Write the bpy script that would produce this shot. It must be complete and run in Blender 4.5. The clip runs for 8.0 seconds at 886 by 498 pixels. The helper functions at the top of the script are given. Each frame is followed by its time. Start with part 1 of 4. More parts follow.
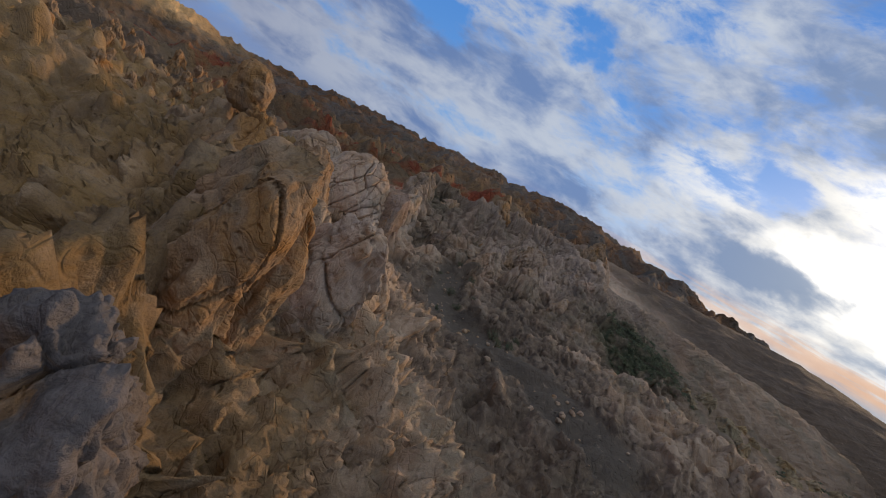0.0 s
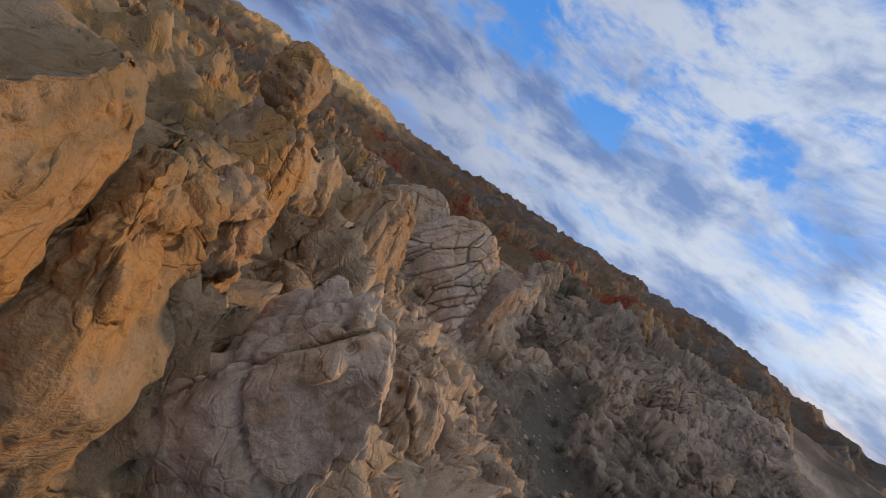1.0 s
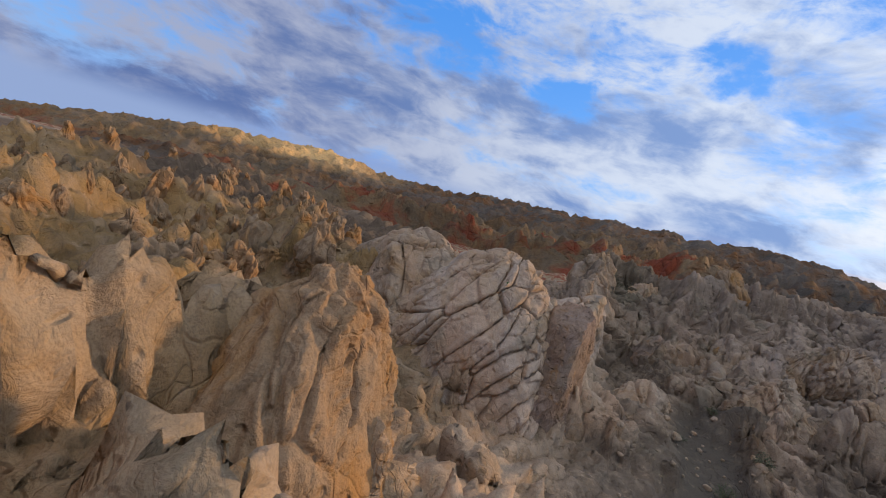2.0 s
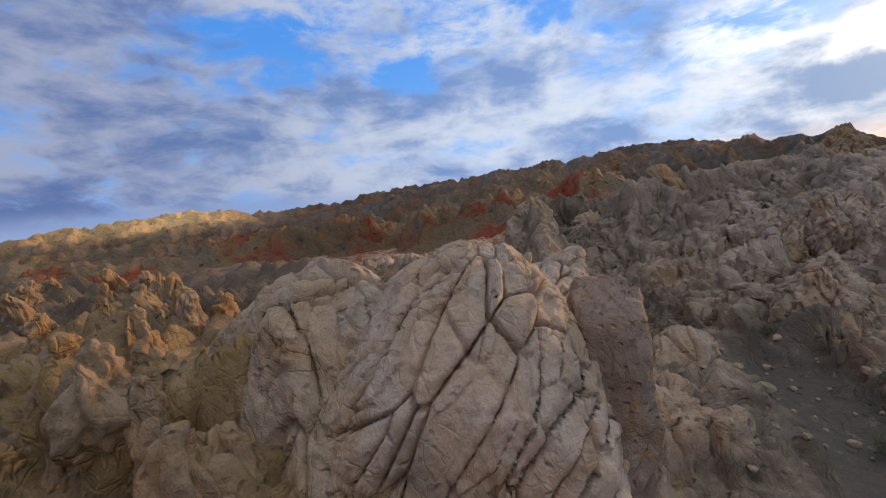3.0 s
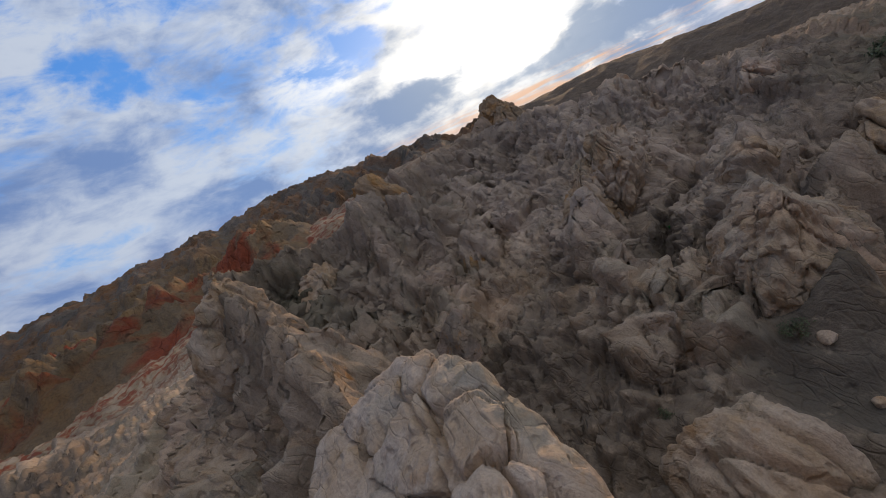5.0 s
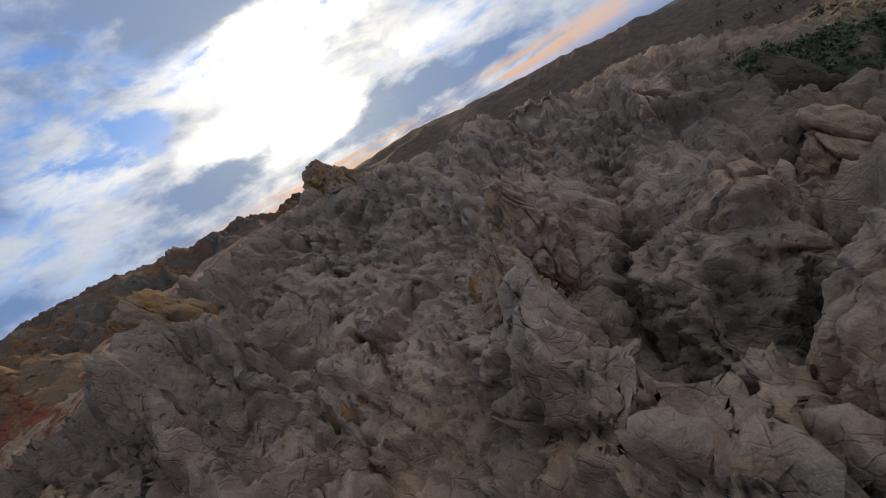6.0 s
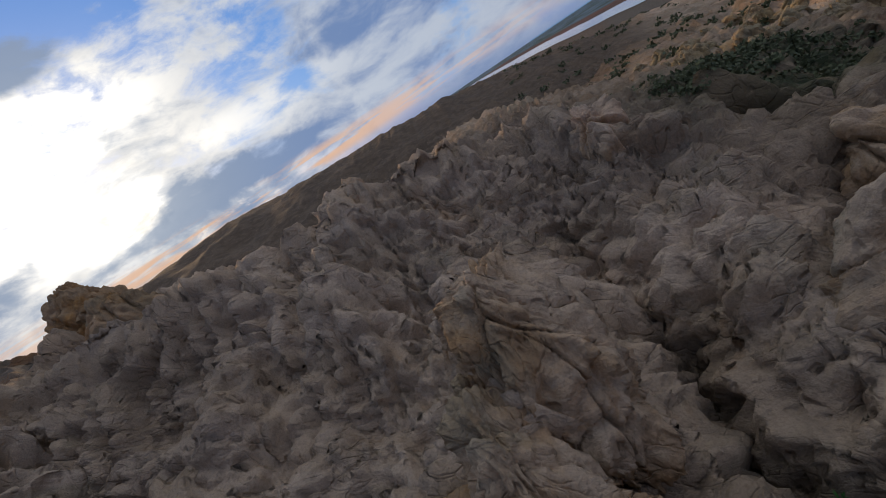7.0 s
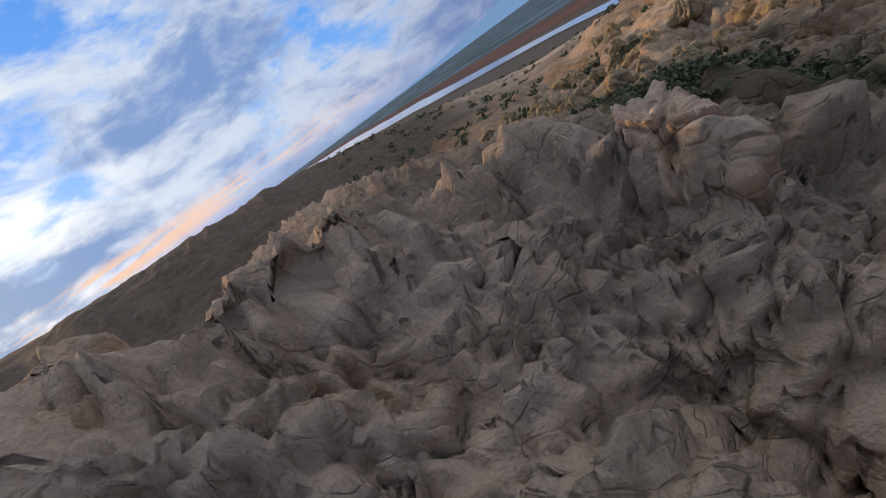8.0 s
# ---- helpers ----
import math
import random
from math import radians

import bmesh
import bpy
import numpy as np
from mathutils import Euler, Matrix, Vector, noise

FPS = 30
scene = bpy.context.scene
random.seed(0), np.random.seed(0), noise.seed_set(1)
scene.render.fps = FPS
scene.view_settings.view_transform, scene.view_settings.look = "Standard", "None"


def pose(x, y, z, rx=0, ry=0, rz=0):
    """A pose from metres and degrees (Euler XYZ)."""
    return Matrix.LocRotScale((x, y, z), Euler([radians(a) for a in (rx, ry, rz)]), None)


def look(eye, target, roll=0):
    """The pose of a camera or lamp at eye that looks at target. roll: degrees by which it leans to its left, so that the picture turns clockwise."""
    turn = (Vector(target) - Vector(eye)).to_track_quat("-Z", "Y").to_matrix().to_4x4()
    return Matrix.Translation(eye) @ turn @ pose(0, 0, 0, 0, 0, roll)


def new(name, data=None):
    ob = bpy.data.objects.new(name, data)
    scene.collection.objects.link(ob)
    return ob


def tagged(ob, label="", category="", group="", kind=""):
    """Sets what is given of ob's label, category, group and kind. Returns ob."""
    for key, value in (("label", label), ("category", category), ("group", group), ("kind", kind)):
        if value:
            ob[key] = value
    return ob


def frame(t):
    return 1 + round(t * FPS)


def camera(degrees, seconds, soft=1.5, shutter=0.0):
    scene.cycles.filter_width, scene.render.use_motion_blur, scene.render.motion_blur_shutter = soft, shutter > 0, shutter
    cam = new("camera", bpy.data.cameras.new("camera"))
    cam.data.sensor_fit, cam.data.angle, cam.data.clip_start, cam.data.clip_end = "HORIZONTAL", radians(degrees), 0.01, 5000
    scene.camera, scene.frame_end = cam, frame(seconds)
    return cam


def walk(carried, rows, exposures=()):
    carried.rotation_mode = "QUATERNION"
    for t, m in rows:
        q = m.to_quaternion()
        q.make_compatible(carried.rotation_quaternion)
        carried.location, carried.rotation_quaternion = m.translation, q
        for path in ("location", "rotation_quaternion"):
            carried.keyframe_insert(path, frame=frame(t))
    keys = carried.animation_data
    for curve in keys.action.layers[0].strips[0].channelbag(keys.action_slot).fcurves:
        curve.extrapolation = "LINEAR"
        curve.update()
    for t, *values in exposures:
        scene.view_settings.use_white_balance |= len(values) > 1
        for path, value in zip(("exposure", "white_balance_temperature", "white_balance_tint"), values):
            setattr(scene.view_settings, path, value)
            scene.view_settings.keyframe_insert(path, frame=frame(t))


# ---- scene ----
# ---- camera ----
cam = camera(91.5, 8.0, soft=1.0, shutter=0.0)
# seconds, x, y, z, and the turn in degrees
ROWS = [
    (0, 0.00, 0.00, 9.50, 78.43, -30.72, 0.52),
    (0.5, 0.72, 3.55, 9.24, 77.20, -36.25, 12.56),
    (1, 0.66, 7.16, 9.08, 77.14, -37.79, 22.83),
    (1.2, 0.41, 8.59, 9.03, 78.33, -36.33, 25.17),
    (2.3, -2.59, 17.31, 8.75, 82.28, -8.84, 16.85),
    (2.5, -3.12, 18.69, 8.64, 82.51, -4.79, 13.84),
    (3, -4.29, 22.14, 8.38, 82.47, 4.84, 6.09),
    (3.5, -5.06, 25.68, 8.19, 82.17, 11.11, -3.75),
    (4, -5.32, 29.25, 8.22, 80.90, 16.07, -15.18),
    (4.5, -4.94, 32.75, 8.32, 79.34, 20.44, -27.08),
    (4.7, -4.60, 34.13, 8.39, 78.49, 21.78, -32.07),
    (5.8, 0.44, 40.93, 8.65, 74.95, 28.13, -59.45),
    (6, 1.46, 42.10, 8.72, 74.37, 29.04, -65.38),
    (6.5, 4.52, 44.32, 8.81, 72.48, 31.37, -79.08),
    (7, 7.88, 45.92, 8.84, 70.44, 32.54, -92.69),
    (7.5, 11.54, 46.75, 8.70, 68.52, 32.80, -106.06),
    (8, 15.20, 46.77, 8.44, 66.15, 33.99, -120.56),
]
walk(cam, [(t, pose(x, y, z, rx, ry, rz)) for t, x, y, z, rx, ry, rz in ROWS],
     [(0.0, -0.32), (1.0, -0.05), (2.5, 0.22), (3.5, 0.0), (4.5, -0.10), (6.0, -0.29), (6.5, -0.34), (7.0, -0.38), (7.5, -0.24), (8.0, 0.08)])

# ---- light: low sun behind broken cloud ----
SUN_AZ, SUN_EL = radians(52), radians(11)          # azimuth from +y towards +x
SUN_DIR = Vector((math.sin(SUN_AZ) * math.cos(SUN_EL), math.cos(SUN_AZ) * math.cos(SUN_EL), math.sin(SUN_EL)))


class Nodes:
    """Short ways to write a node tree."""

    def __init__(self, tree):
        self.tree = tree
        tree.nodes.clear()

    def add(self, node, **values):
        n = self.tree.nodes.new(node)
        for key, value in values.items():
            if key == "ins":
                for name, v in value.items():
                    self.put(n, name, v)
            elif key == "operation":
                n.operation = value
            elif key == "blend":
                n.blend_type = value
            elif key == "kind":
                n.sky_type = value
            elif key == "feature":
                n.feature = value
        return n

    def put(self, n, name, v):
        s = n.inputs[name]
        if isinstance(v, bpy.types.NodeSocket):
            self.tree.links.new(v, s)
        else:
            s.default_value = v

    def math(self, op, a, b=0.0, c=0.0, clamp=False):
        n = self.add("ShaderNodeMath", operation=op, ins={0: a, 1: b, 2: c})
        n.use_clamp = clamp
        return n.outputs[0]

    def vmath(self, op, a, b=(0, 0, 0)):
        n = self.add("ShaderNodeVectorMath", operation=op, ins={0: a, 1: b})
        return n.outputs["Value"] if op in ("DOT_PRODUCT", "LENGTH") else n.outputs[0]

    def noise(self, vec, scale, detail=4.0, rough=0.55, warp=0.0):
        n = self.add("ShaderNodeTexNoise", ins={"Vector": vec, "Scale": scale, "Detail": detail, "Roughness": rough, "Distortion": warp})
        return n.outputs["Fac"]

    def ramp(self, v, lo, hi, to0=0.0, to1=1.0):
        n = self.add("ShaderNodeMapRange", ins={"Value": v, "From Min": lo, "From Max": hi, "To Min": to0, "To Max": to1})
        n.interpolation_type = "SMOOTHSTEP"
        return n.outputs[0]

    def mix(self, f, a, b, blend="MIX"):
        n = self.add("ShaderNodeMix")
        n.data_type, n.blend_type = "RGBA", blend
        for i, v in ((0, f), (6, a), (7, b)):
            if isinstance(v, bpy.types.NodeSocket):
                self.tree.links.new(v, n.inputs[i])
            else:
                n.inputs[i].default_value = v if i == 0 else (*v, 1)
        return n.outputs[2]


def build_sky():
    world = bpy.data.worlds.new("sky")
    scene.world = world
    world.use_nodes = True
    k = Nodes(world.node_tree)
    sky = k.add("ShaderNodeTexSky", kind="NISHITA")
    sky.sun_disc, sky.sun_elevation, sky.sun_rotation = False, SUN_EL, SUN_AZ
    sky.air_density, sky.dust_density, sky.ozone_density = 1.0, 0.6, 2.0
    way = k.add("ShaderNodeTexCoord").outputs["Generated"]
    z = k.add("ShaderNodeSeparateXYZ", ins={0: way}).outputs["Z"]
    up = k.math("MAXIMUM", z, 0.0)
    # a broken sheet of small clouds, flattened towards the horizon
    swirl = k.vmath("SUBTRACT", k.add("ShaderNodeTexNoise", ins={"Vector": way, "Scale": 5.0, "Detail": 5.0, "Roughness": 0.6}).outputs["Color"], (0.5, 0.5, 0.5))
    bent = k.vmath("ADD", way, k.vmath("MULTIPLY", swirl, (0.16, 0.16, 0.08)))
    flat = k.vmath("ADD", k.vmath("MULTIPLY", way, (1.0, 1.0, 2.3)), (3.7, 1.2, 0.4))

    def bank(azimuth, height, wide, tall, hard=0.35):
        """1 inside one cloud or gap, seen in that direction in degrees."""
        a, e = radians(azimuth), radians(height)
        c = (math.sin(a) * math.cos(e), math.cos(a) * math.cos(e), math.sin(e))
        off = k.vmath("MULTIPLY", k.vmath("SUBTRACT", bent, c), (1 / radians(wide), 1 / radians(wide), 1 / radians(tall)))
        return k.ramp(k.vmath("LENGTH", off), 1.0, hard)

    def total(*values):
        out = values[0]
        for v in values[1:]:
            out = k.math("ADD", out, v)
        return out

    big = k.noise(flat, 2.1, 3, 0.5, 0.4)
    fine = k.noise(flat, 5.2, 9, 0.60, 0.35)
    puff = k.noise(flat, 12.0, 6, 0.60, 0.5)
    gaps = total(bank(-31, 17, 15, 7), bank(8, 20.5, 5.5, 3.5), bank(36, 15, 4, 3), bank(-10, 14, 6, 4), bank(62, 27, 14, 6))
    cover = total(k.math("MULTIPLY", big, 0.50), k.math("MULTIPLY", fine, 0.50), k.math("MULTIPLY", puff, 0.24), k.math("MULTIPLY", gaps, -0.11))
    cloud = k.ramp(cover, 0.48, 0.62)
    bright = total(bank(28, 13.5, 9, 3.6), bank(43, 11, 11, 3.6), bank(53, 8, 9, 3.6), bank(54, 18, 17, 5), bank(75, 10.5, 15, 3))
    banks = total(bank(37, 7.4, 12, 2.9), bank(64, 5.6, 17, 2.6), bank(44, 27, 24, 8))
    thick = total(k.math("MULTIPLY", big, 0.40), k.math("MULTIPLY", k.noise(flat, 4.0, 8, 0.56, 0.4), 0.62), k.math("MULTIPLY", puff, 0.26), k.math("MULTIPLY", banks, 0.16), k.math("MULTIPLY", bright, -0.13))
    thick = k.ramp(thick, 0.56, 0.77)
    # light through the clouds towards the sun
    near = k.vmath("DOT_PRODUCT", way, tuple(SUN_DIR))
    glow = k.math("POWER", k.math("MAXIMUM", near, 0.0), 14.0)
    core = k.math("POWER", k.math("MAXIMUM", near, 0.0), 90.0)
    lit = k.mix(glow, (0.56, 0.63, 0.77), (1.16, 1.10, 1.02))
    dark = k.mix(glow, (0.18, 0.285, 0.55), (0.36, 0.43, 0.55))
    tone = k.mix(thick, lit, dark)
    blue = k.mix(1.0, k.mix(1.0, sky.outputs[0], (0.06, 0.06, 0.06), "MULTIPLY"), (0.02, 0.18, 0.60), "ADD")
    # the cloud sheet is thinner and whiter overhead
    south = k.math("MULTIPLY_ADD", k.ramp(k.vmath("DOT_PRODUCT", way, (0.1, -0.35, 0.93)), 0.60, 0.97), 2.7, 1.0)
    tone = k.mix(1.0, tone, k.add("ShaderNodeCombineColor", ins={0: k.math("MULTIPLY", south, 1.0), 1: k.math("MULTIPLY_ADD", south, 0.82, 0.18), 2: k.math("MULTIPLY_ADD", south, 0.50, 0.50)}).outputs[0], "MULTIPLY")
    broad = k.ramp(near, -0.2, 0.95, 0.58, 1.14)
    tone = k.mix(1.0, tone, k.add("ShaderNodeCombineColor", ins={0: broad, 1: broad, 2: k.math("MULTIPLY_ADD", broad, 0.8, 0.2)}).outputs[0], "MULTIPLY")
    seen = k.mix(cloud, blue, tone)
    break_ = k.ramp(k.math("MULTIPLY_ADD", puff, 0.4, k.math("MULTIPLY", fine, 0.6)), 0.40, 0.56)
    clear = k.math("MULTIPLY", break_, k.math("SUBTRACT", 1.0, k.math("MULTIPLY", thick, 0.85)))
    burst = k.math("MULTIPLY", core, k.math("MULTIPLY_ADD", clear, 1.25, 0.05))
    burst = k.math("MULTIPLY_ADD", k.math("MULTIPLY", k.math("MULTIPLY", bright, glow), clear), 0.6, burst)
    seen = k.mix(1.0, seen, k.mix(1.0, (1.0, 0.93, 0.82), k.add("ShaderNodeCombineColor", ins={0: burst, 1: burst, 2: burst}).outputs[0], "MULTIPLY"), "ADD")
    # a salmon strip low over the horizon on the sun's side
    streak = k.noise(k.vmath("MULTIPLY", way, (5.0, 5.0, 60.0)), 1.0, 4, 0.55)
    low = k.math("MULTIPLY", k.ramp(z, 0.008, 0.028), k.ramp(z, 0.072, 0.042))
    strip = k.math("MULTIPLY", low, k.math("POWER", k.math("MAXIMUM", k.vmath("DOT_PRODUCT", way, (0.90, 0.43, 0.0)), 0.0), 5.0))
    strip = k.math("MULTIPLY", strip, k.ramp(streak, 0.40, 0.56))
    seen = k.mix(strip, seen, (1.0, 0.62, 0.40))
    haze = k.mix(glow, (0.26, 0.35, 0.58), (0.95, 0.80, 0.66))
    seen = k.mix(k.ramp(z, 0.035, -0.02), seen, haze)
    bg = k.add("ShaderNodeBackground", ins={"Color": seen, "Strength": 1.0})
    out = k.add("ShaderNodeOutputWorld")
    k.tree.links.new(bg.outputs[0], out.inputs[0])


build_sky()
sun = new("sun", bpy.data.lights.new("sun", "SUN"))
sun.data.energy, sun.data.angle, sun.data.color = 2.5, radians(5), (1.0, 0.66, 0.37)
sun.matrix_world = look(tuple(SUN_DIR * 50), (0, 0, 0))

# ---- noise ----


def lattice(ix, iy, iz, seed):
    h = (ix * 73856093) ^ (iy * 19349663) ^ (iz * 83492791) ^ (seed * 2654435761)
    h = (h ^ (h >> 13)) * 1274126177 & 0x7FFFFFFF
    h = (h ^ (h >> 16)) * 668265263 & 0x7FFFFFFF
    return h ^ (h >> 15)


def perlin(p, seed=0):
    """Gradient noise of an (n, 3) array, about -1 to 1."""
    i = np.floor(p).astype(np.int64)
    f = p - i
    w = f * f * f * (f * (f * 6 - 15) + 10)
    total = np.zeros(len(p))
    for dx in (0, 1):
        wx = w[:, 0] if dx else 1 - w[:, 0]
        for dy in (0, 1):
            wy = w[:, 1] if dy else 1 - w[:, 1]
            for dz in (0, 1):
                wz = w[:, 2] if dz else 1 - w[:, 2]
                h = lattice(i[:, 0] + dx, i[:, 1] + dy, i[:, 2] + dz, seed)
                gx, gy, gz = (h & 255) / 127.5 - 1, (h >> 8 & 255) / 127.5 - 1, (h >> 16 & 255) / 127.5 - 1
                total += wx * wy * wz * (gx * (f[:, 0] - dx) + gy * (f[:, 1] - dy) + gz * (f[:, 2] - dz))
    return total * 1.3


def fbm(p, octaves=4, gain=0.5, seed=0):
    total, amp = np.zeros(len(p)), 1.0
    for o in range(octaves):
        total += amp * perlin(p, seed + o)
        p, amp = p * 2.03, amp * gain
    return total


def ridged(p, octaves=4, gain=0.5, seed=0):
    total, amp = np.zeros(len(p)), 1.0
    for o in range(octaves):
        total += amp * (1 - 2 * np.abs(perlin(p, seed + o)))
        p, amp = p * 2.07, amp * gain
    return total


def cells(p, seed=0, ids=False):
    """The distances to the nearest and second nearest of scattered points, and a chance number of the nearest."""
    i = np.floor(p).astype(np.int64)
    f = p - i
    one, two, who = np.full(len(p), 9.0), np.full(len(p), 9.0), np.zeros(len(p))
    for dx in (-1, 0, 1):
        for dy in (-1, 0, 1):
            for dz in (-1, 0, 1):
                h = lattice(i[:, 0] + dx, i[:, 1] + dy, i[:, 2] + dz, seed)
                d = (dx + (h & 255) / 255 - f[:, 0]) ** 2 + (dy + (h >> 8 & 255) / 255 - f[:, 1]) ** 2 + (dz + (h >> 16 & 255) / 255 - f[:, 2]) ** 2
                two = np.minimum(two, np.maximum(one, d))
                if ids:
                    who = np.where(d < one, (h >> 5 & 1023) / 1023, who)
                one = np.minimum(one, d)
    return (np.sqrt(one), np.sqrt(two), who) if ids else (np.sqrt(one), np.sqrt(two))


def smooth(v, lo, hi):
    t = np.clip((v - lo) / (hi - lo), 0, 1)
    return t * t * (3 - 2 * t)


# ---- materials ----
def rock_material(name, pale, warm, dark, zones=False, bump=0.9, grain=1.0, size=1.0, seepage=0.7):
    """Weathered bedded rock: two tones in beds and stains, cracks and grit in the relief."""
    mat = bpy.data.materials.new(name)
    mat.use_nodes = True
    k = Nodes(mat.node_tree)
    pos = k.add("ShaderNodeNewGeometry").outputs["Position"]
    if size != 1.0:
        pos = k.vmath("MULTIPLY", pos, (1 / size,) * 3)
    bent = k.vmath("ADD", pos, k.vmath("MULTIPLY", k.add("ShaderNodeTexNoise", ins={"Vector": pos, "Scale": 0.4, "Detail": 3.0}).outputs["Color"], (2, 2, 2)))
    across = k.vmath("DOT_PRODUCT", bent, (0.80, -0.30, 0.52))
    along = k.vmath("DOT_PRODUCT", bent, (0.35, 0.93, 0.0))
    bed = k.add("ShaderNodeCombineXYZ", ins={0: across, 1: k.math("MULTIPLY", along, 0.12), 2: 0.0}).outputs[0]
    beds = k.noise(bed, 1.1, 5, 0.6)
    stain = k.noise(bent, 0.55 * grain, 5, 0.6, 0.6)
    blotch = k.noise(pos, 2.4 * grain, 6, 0.65, 0.3)
    grit = k.noise(pos, 22 * grain, 5, 0.7)
    base = k.mix(k.ramp(k.math("ADD", k.math("MULTIPLY", beds, 0.55), k.math("MULTIPLY", stain, 0.5)), 0.45, 0.63), pale, warm)
    base = k.mix(k.ramp(k.noise(bent, 0.30, 4, 0.6, 0.5), 0.50, 0.64, 0.0, 0.55), base, tuple(c * w for c, w in zip(pale, (0.52, 0.62, 0.62))))
    base = k.mix(k.ramp(k.noise(bed, 0.55, 4, 0.6), 0.52, 0.66, 0.0, 0.50), base, tuple(min(1, c * w) for c, w in zip(pale, (1.30, 1.18, 1.15))))
    seep = k.noise(bent, 0.95 * grain, 4, 0.6, 0.8)
    base = k.mix(k.ramp(seep, 0.55, 0.70, 0.0, seepage), base, (0.38, 0.20, 0.075))
    if zones:
        zone = k.add("ShaderNodeVertexColor")
        zone.layer_name = "geology_sun"
        z = k.add("ShaderNodeSeparateColor", ins={0: zone.outputs[0]})
        mott = k.ramp(stain, 0.3, 0.62, 0.5, 1.0)
        beds_shade_layer = k.add("ShaderNodeVertexColor")
        beds_shade_layer.layer_name = "beds"
        t = k.add("ShaderNodeSeparateColor", ins={0: beds_shade_layer.outputs[0]})
        base = k.mix(k.math("MULTIPLY", t.outputs[0], k.ramp(beds, 0.40, 0.58, 0.25, 0.85)), base, (0.51, 0.385, 0.278))
        # dark brown canyon floor, with the gullies' shade painted in
        base = k.mix(k.math("MULTIPLY", t.outputs[1], k.ramp(blotch, 0.3, 0.6, 0.6, 0.95)), base, (0.150, 0.112, 0.078))
        base = k.mix(k.math("MULTIPLY", z.outputs[0], mott), base, (0.33, 0.20, 0.078))
        # sunlit gold of the far crest, painted into the base colour
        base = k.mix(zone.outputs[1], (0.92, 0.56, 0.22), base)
        base = k.mix(k.math("MULTIPLY", z.outputs[1], k.ramp(stain, 0.44, 0.60)), base, (0.26, 0.062, 0.026))
        base = k.mix(k.math("MULTIPLY", z.outputs[2], mott), base, (0.050, 0.062, 0.030))
        cover = k.add("ShaderNodeVertexColor")
        cover.layer_name = "cover"
        c = k.add("ShaderNodeSeparateColor", ins={0: cover.outputs[0]})
        strips = k.noise(k.vmath("MULTIPLY", pos, (0.004, 0.02, 0.0)), 1.0, 4, 0.6)
        wide = k.ramp(k.noise(pos, 0.035, 5, 0.65, 0.6), 0.35, 0.65, 0.62, 1.25)
        base = k.mix(1.0, base, k.add("ShaderNodeCombineColor", ins={0: wide, 1: wide, 2: wide}).outputs[0], "MULTIPLY")
        base = k.mix(c.outputs[2], base, (0.098, 0.083, 0.062))
        base = k.mix(cover.outputs[1], k.mix(k.ramp(stain, 0.35, 0.65), (0.088, 0.060, 0.038), (0.150, 0.104, 0.066)), base)
        base = k.mix(c.outputs[0], base, k.mix(k.ramp(strips, 0.4, 0.6), (0.15, 0.062, 0.04), (0.09, 0.05, 0.034)))
        # dark green farmland, its strips tinted with the blue of distant haze
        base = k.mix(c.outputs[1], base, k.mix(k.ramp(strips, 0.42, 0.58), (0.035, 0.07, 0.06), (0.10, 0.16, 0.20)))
    base = k.mix(k.ramp(blotch, 0.50, 0.72, 0.0, 0.45), base, dark)
    base = k.mix(k.ramp(blotch, 0.42, 0.25, 0.0, 0.35), base, tuple(min(1, c * 1.35) for c in pale))
    base = k.mix(k.ramp(grit, 0.40, 0.70, 0.0, 0.30), base, tuple(c * 0.55 for c in dark))
    vor = k.add("ShaderNodeTexVoronoi", feature="DISTANCE_TO_EDGE", ins={"Vector": k.add("ShaderNodeCombineXYZ", ins={0: across, 1: k.math("MULTIPLY", along, 0.45), 2: k.math("MULTIPLY", k.vmath("DOT_PRODUCT", bent, (-0.45, 0.17, 0.85)), 0.45)}).outputs[0], "Scale": 3.2 * grain})
    split = k.ramp(vor.outputs["Distance"], 0.0, 0.07)
    relief = k.math("ADD", k.math("MULTIPLY", k.math("MULTIPLY", split, k.ramp(stain, 0.40, 0.60)), 0.11), k.math("MULTIPLY", k.noise(bed, 5.0, 4, 0.6), 0.28))
    relief = k.math("ADD", relief, k.math("ADD", k.math("MULTIPLY", blotch, 0.40), k.math("MULTIPLY", grit, 0.07)))
    hole = k.add("ShaderNodeTexVoronoi", feature="F1", ins={"Vector": bent, "Scale": 2.3 * grain})
    relief = k.math("ADD", relief, k.math("MULTIPLY", k.ramp(hole.outputs["Distance"], 0.06, 0.26), 0.30))
    relief = k.math("ADD", relief, k.math("MULTIPLY", k.noise(pos, 7.5 * grain, 4, 0.6, 0.4), 0.17))
    b = k.add("ShaderNodeBump", ins={"Height": relief, "Strength": bump, "Distance": 0.30 * size})
    shade = k.add("ShaderNodeBsdfPrincipled", ins={"Base Color": base, "Roughness": 0.93, "Normal": b.outputs[0]})
    shade.inputs["Specular IOR Level"].default_value = 0.15
    out = k.add("ShaderNodeOutputMaterial")
    k.tree.links.new(shade.outputs[0], out.inputs[0])
    return mat


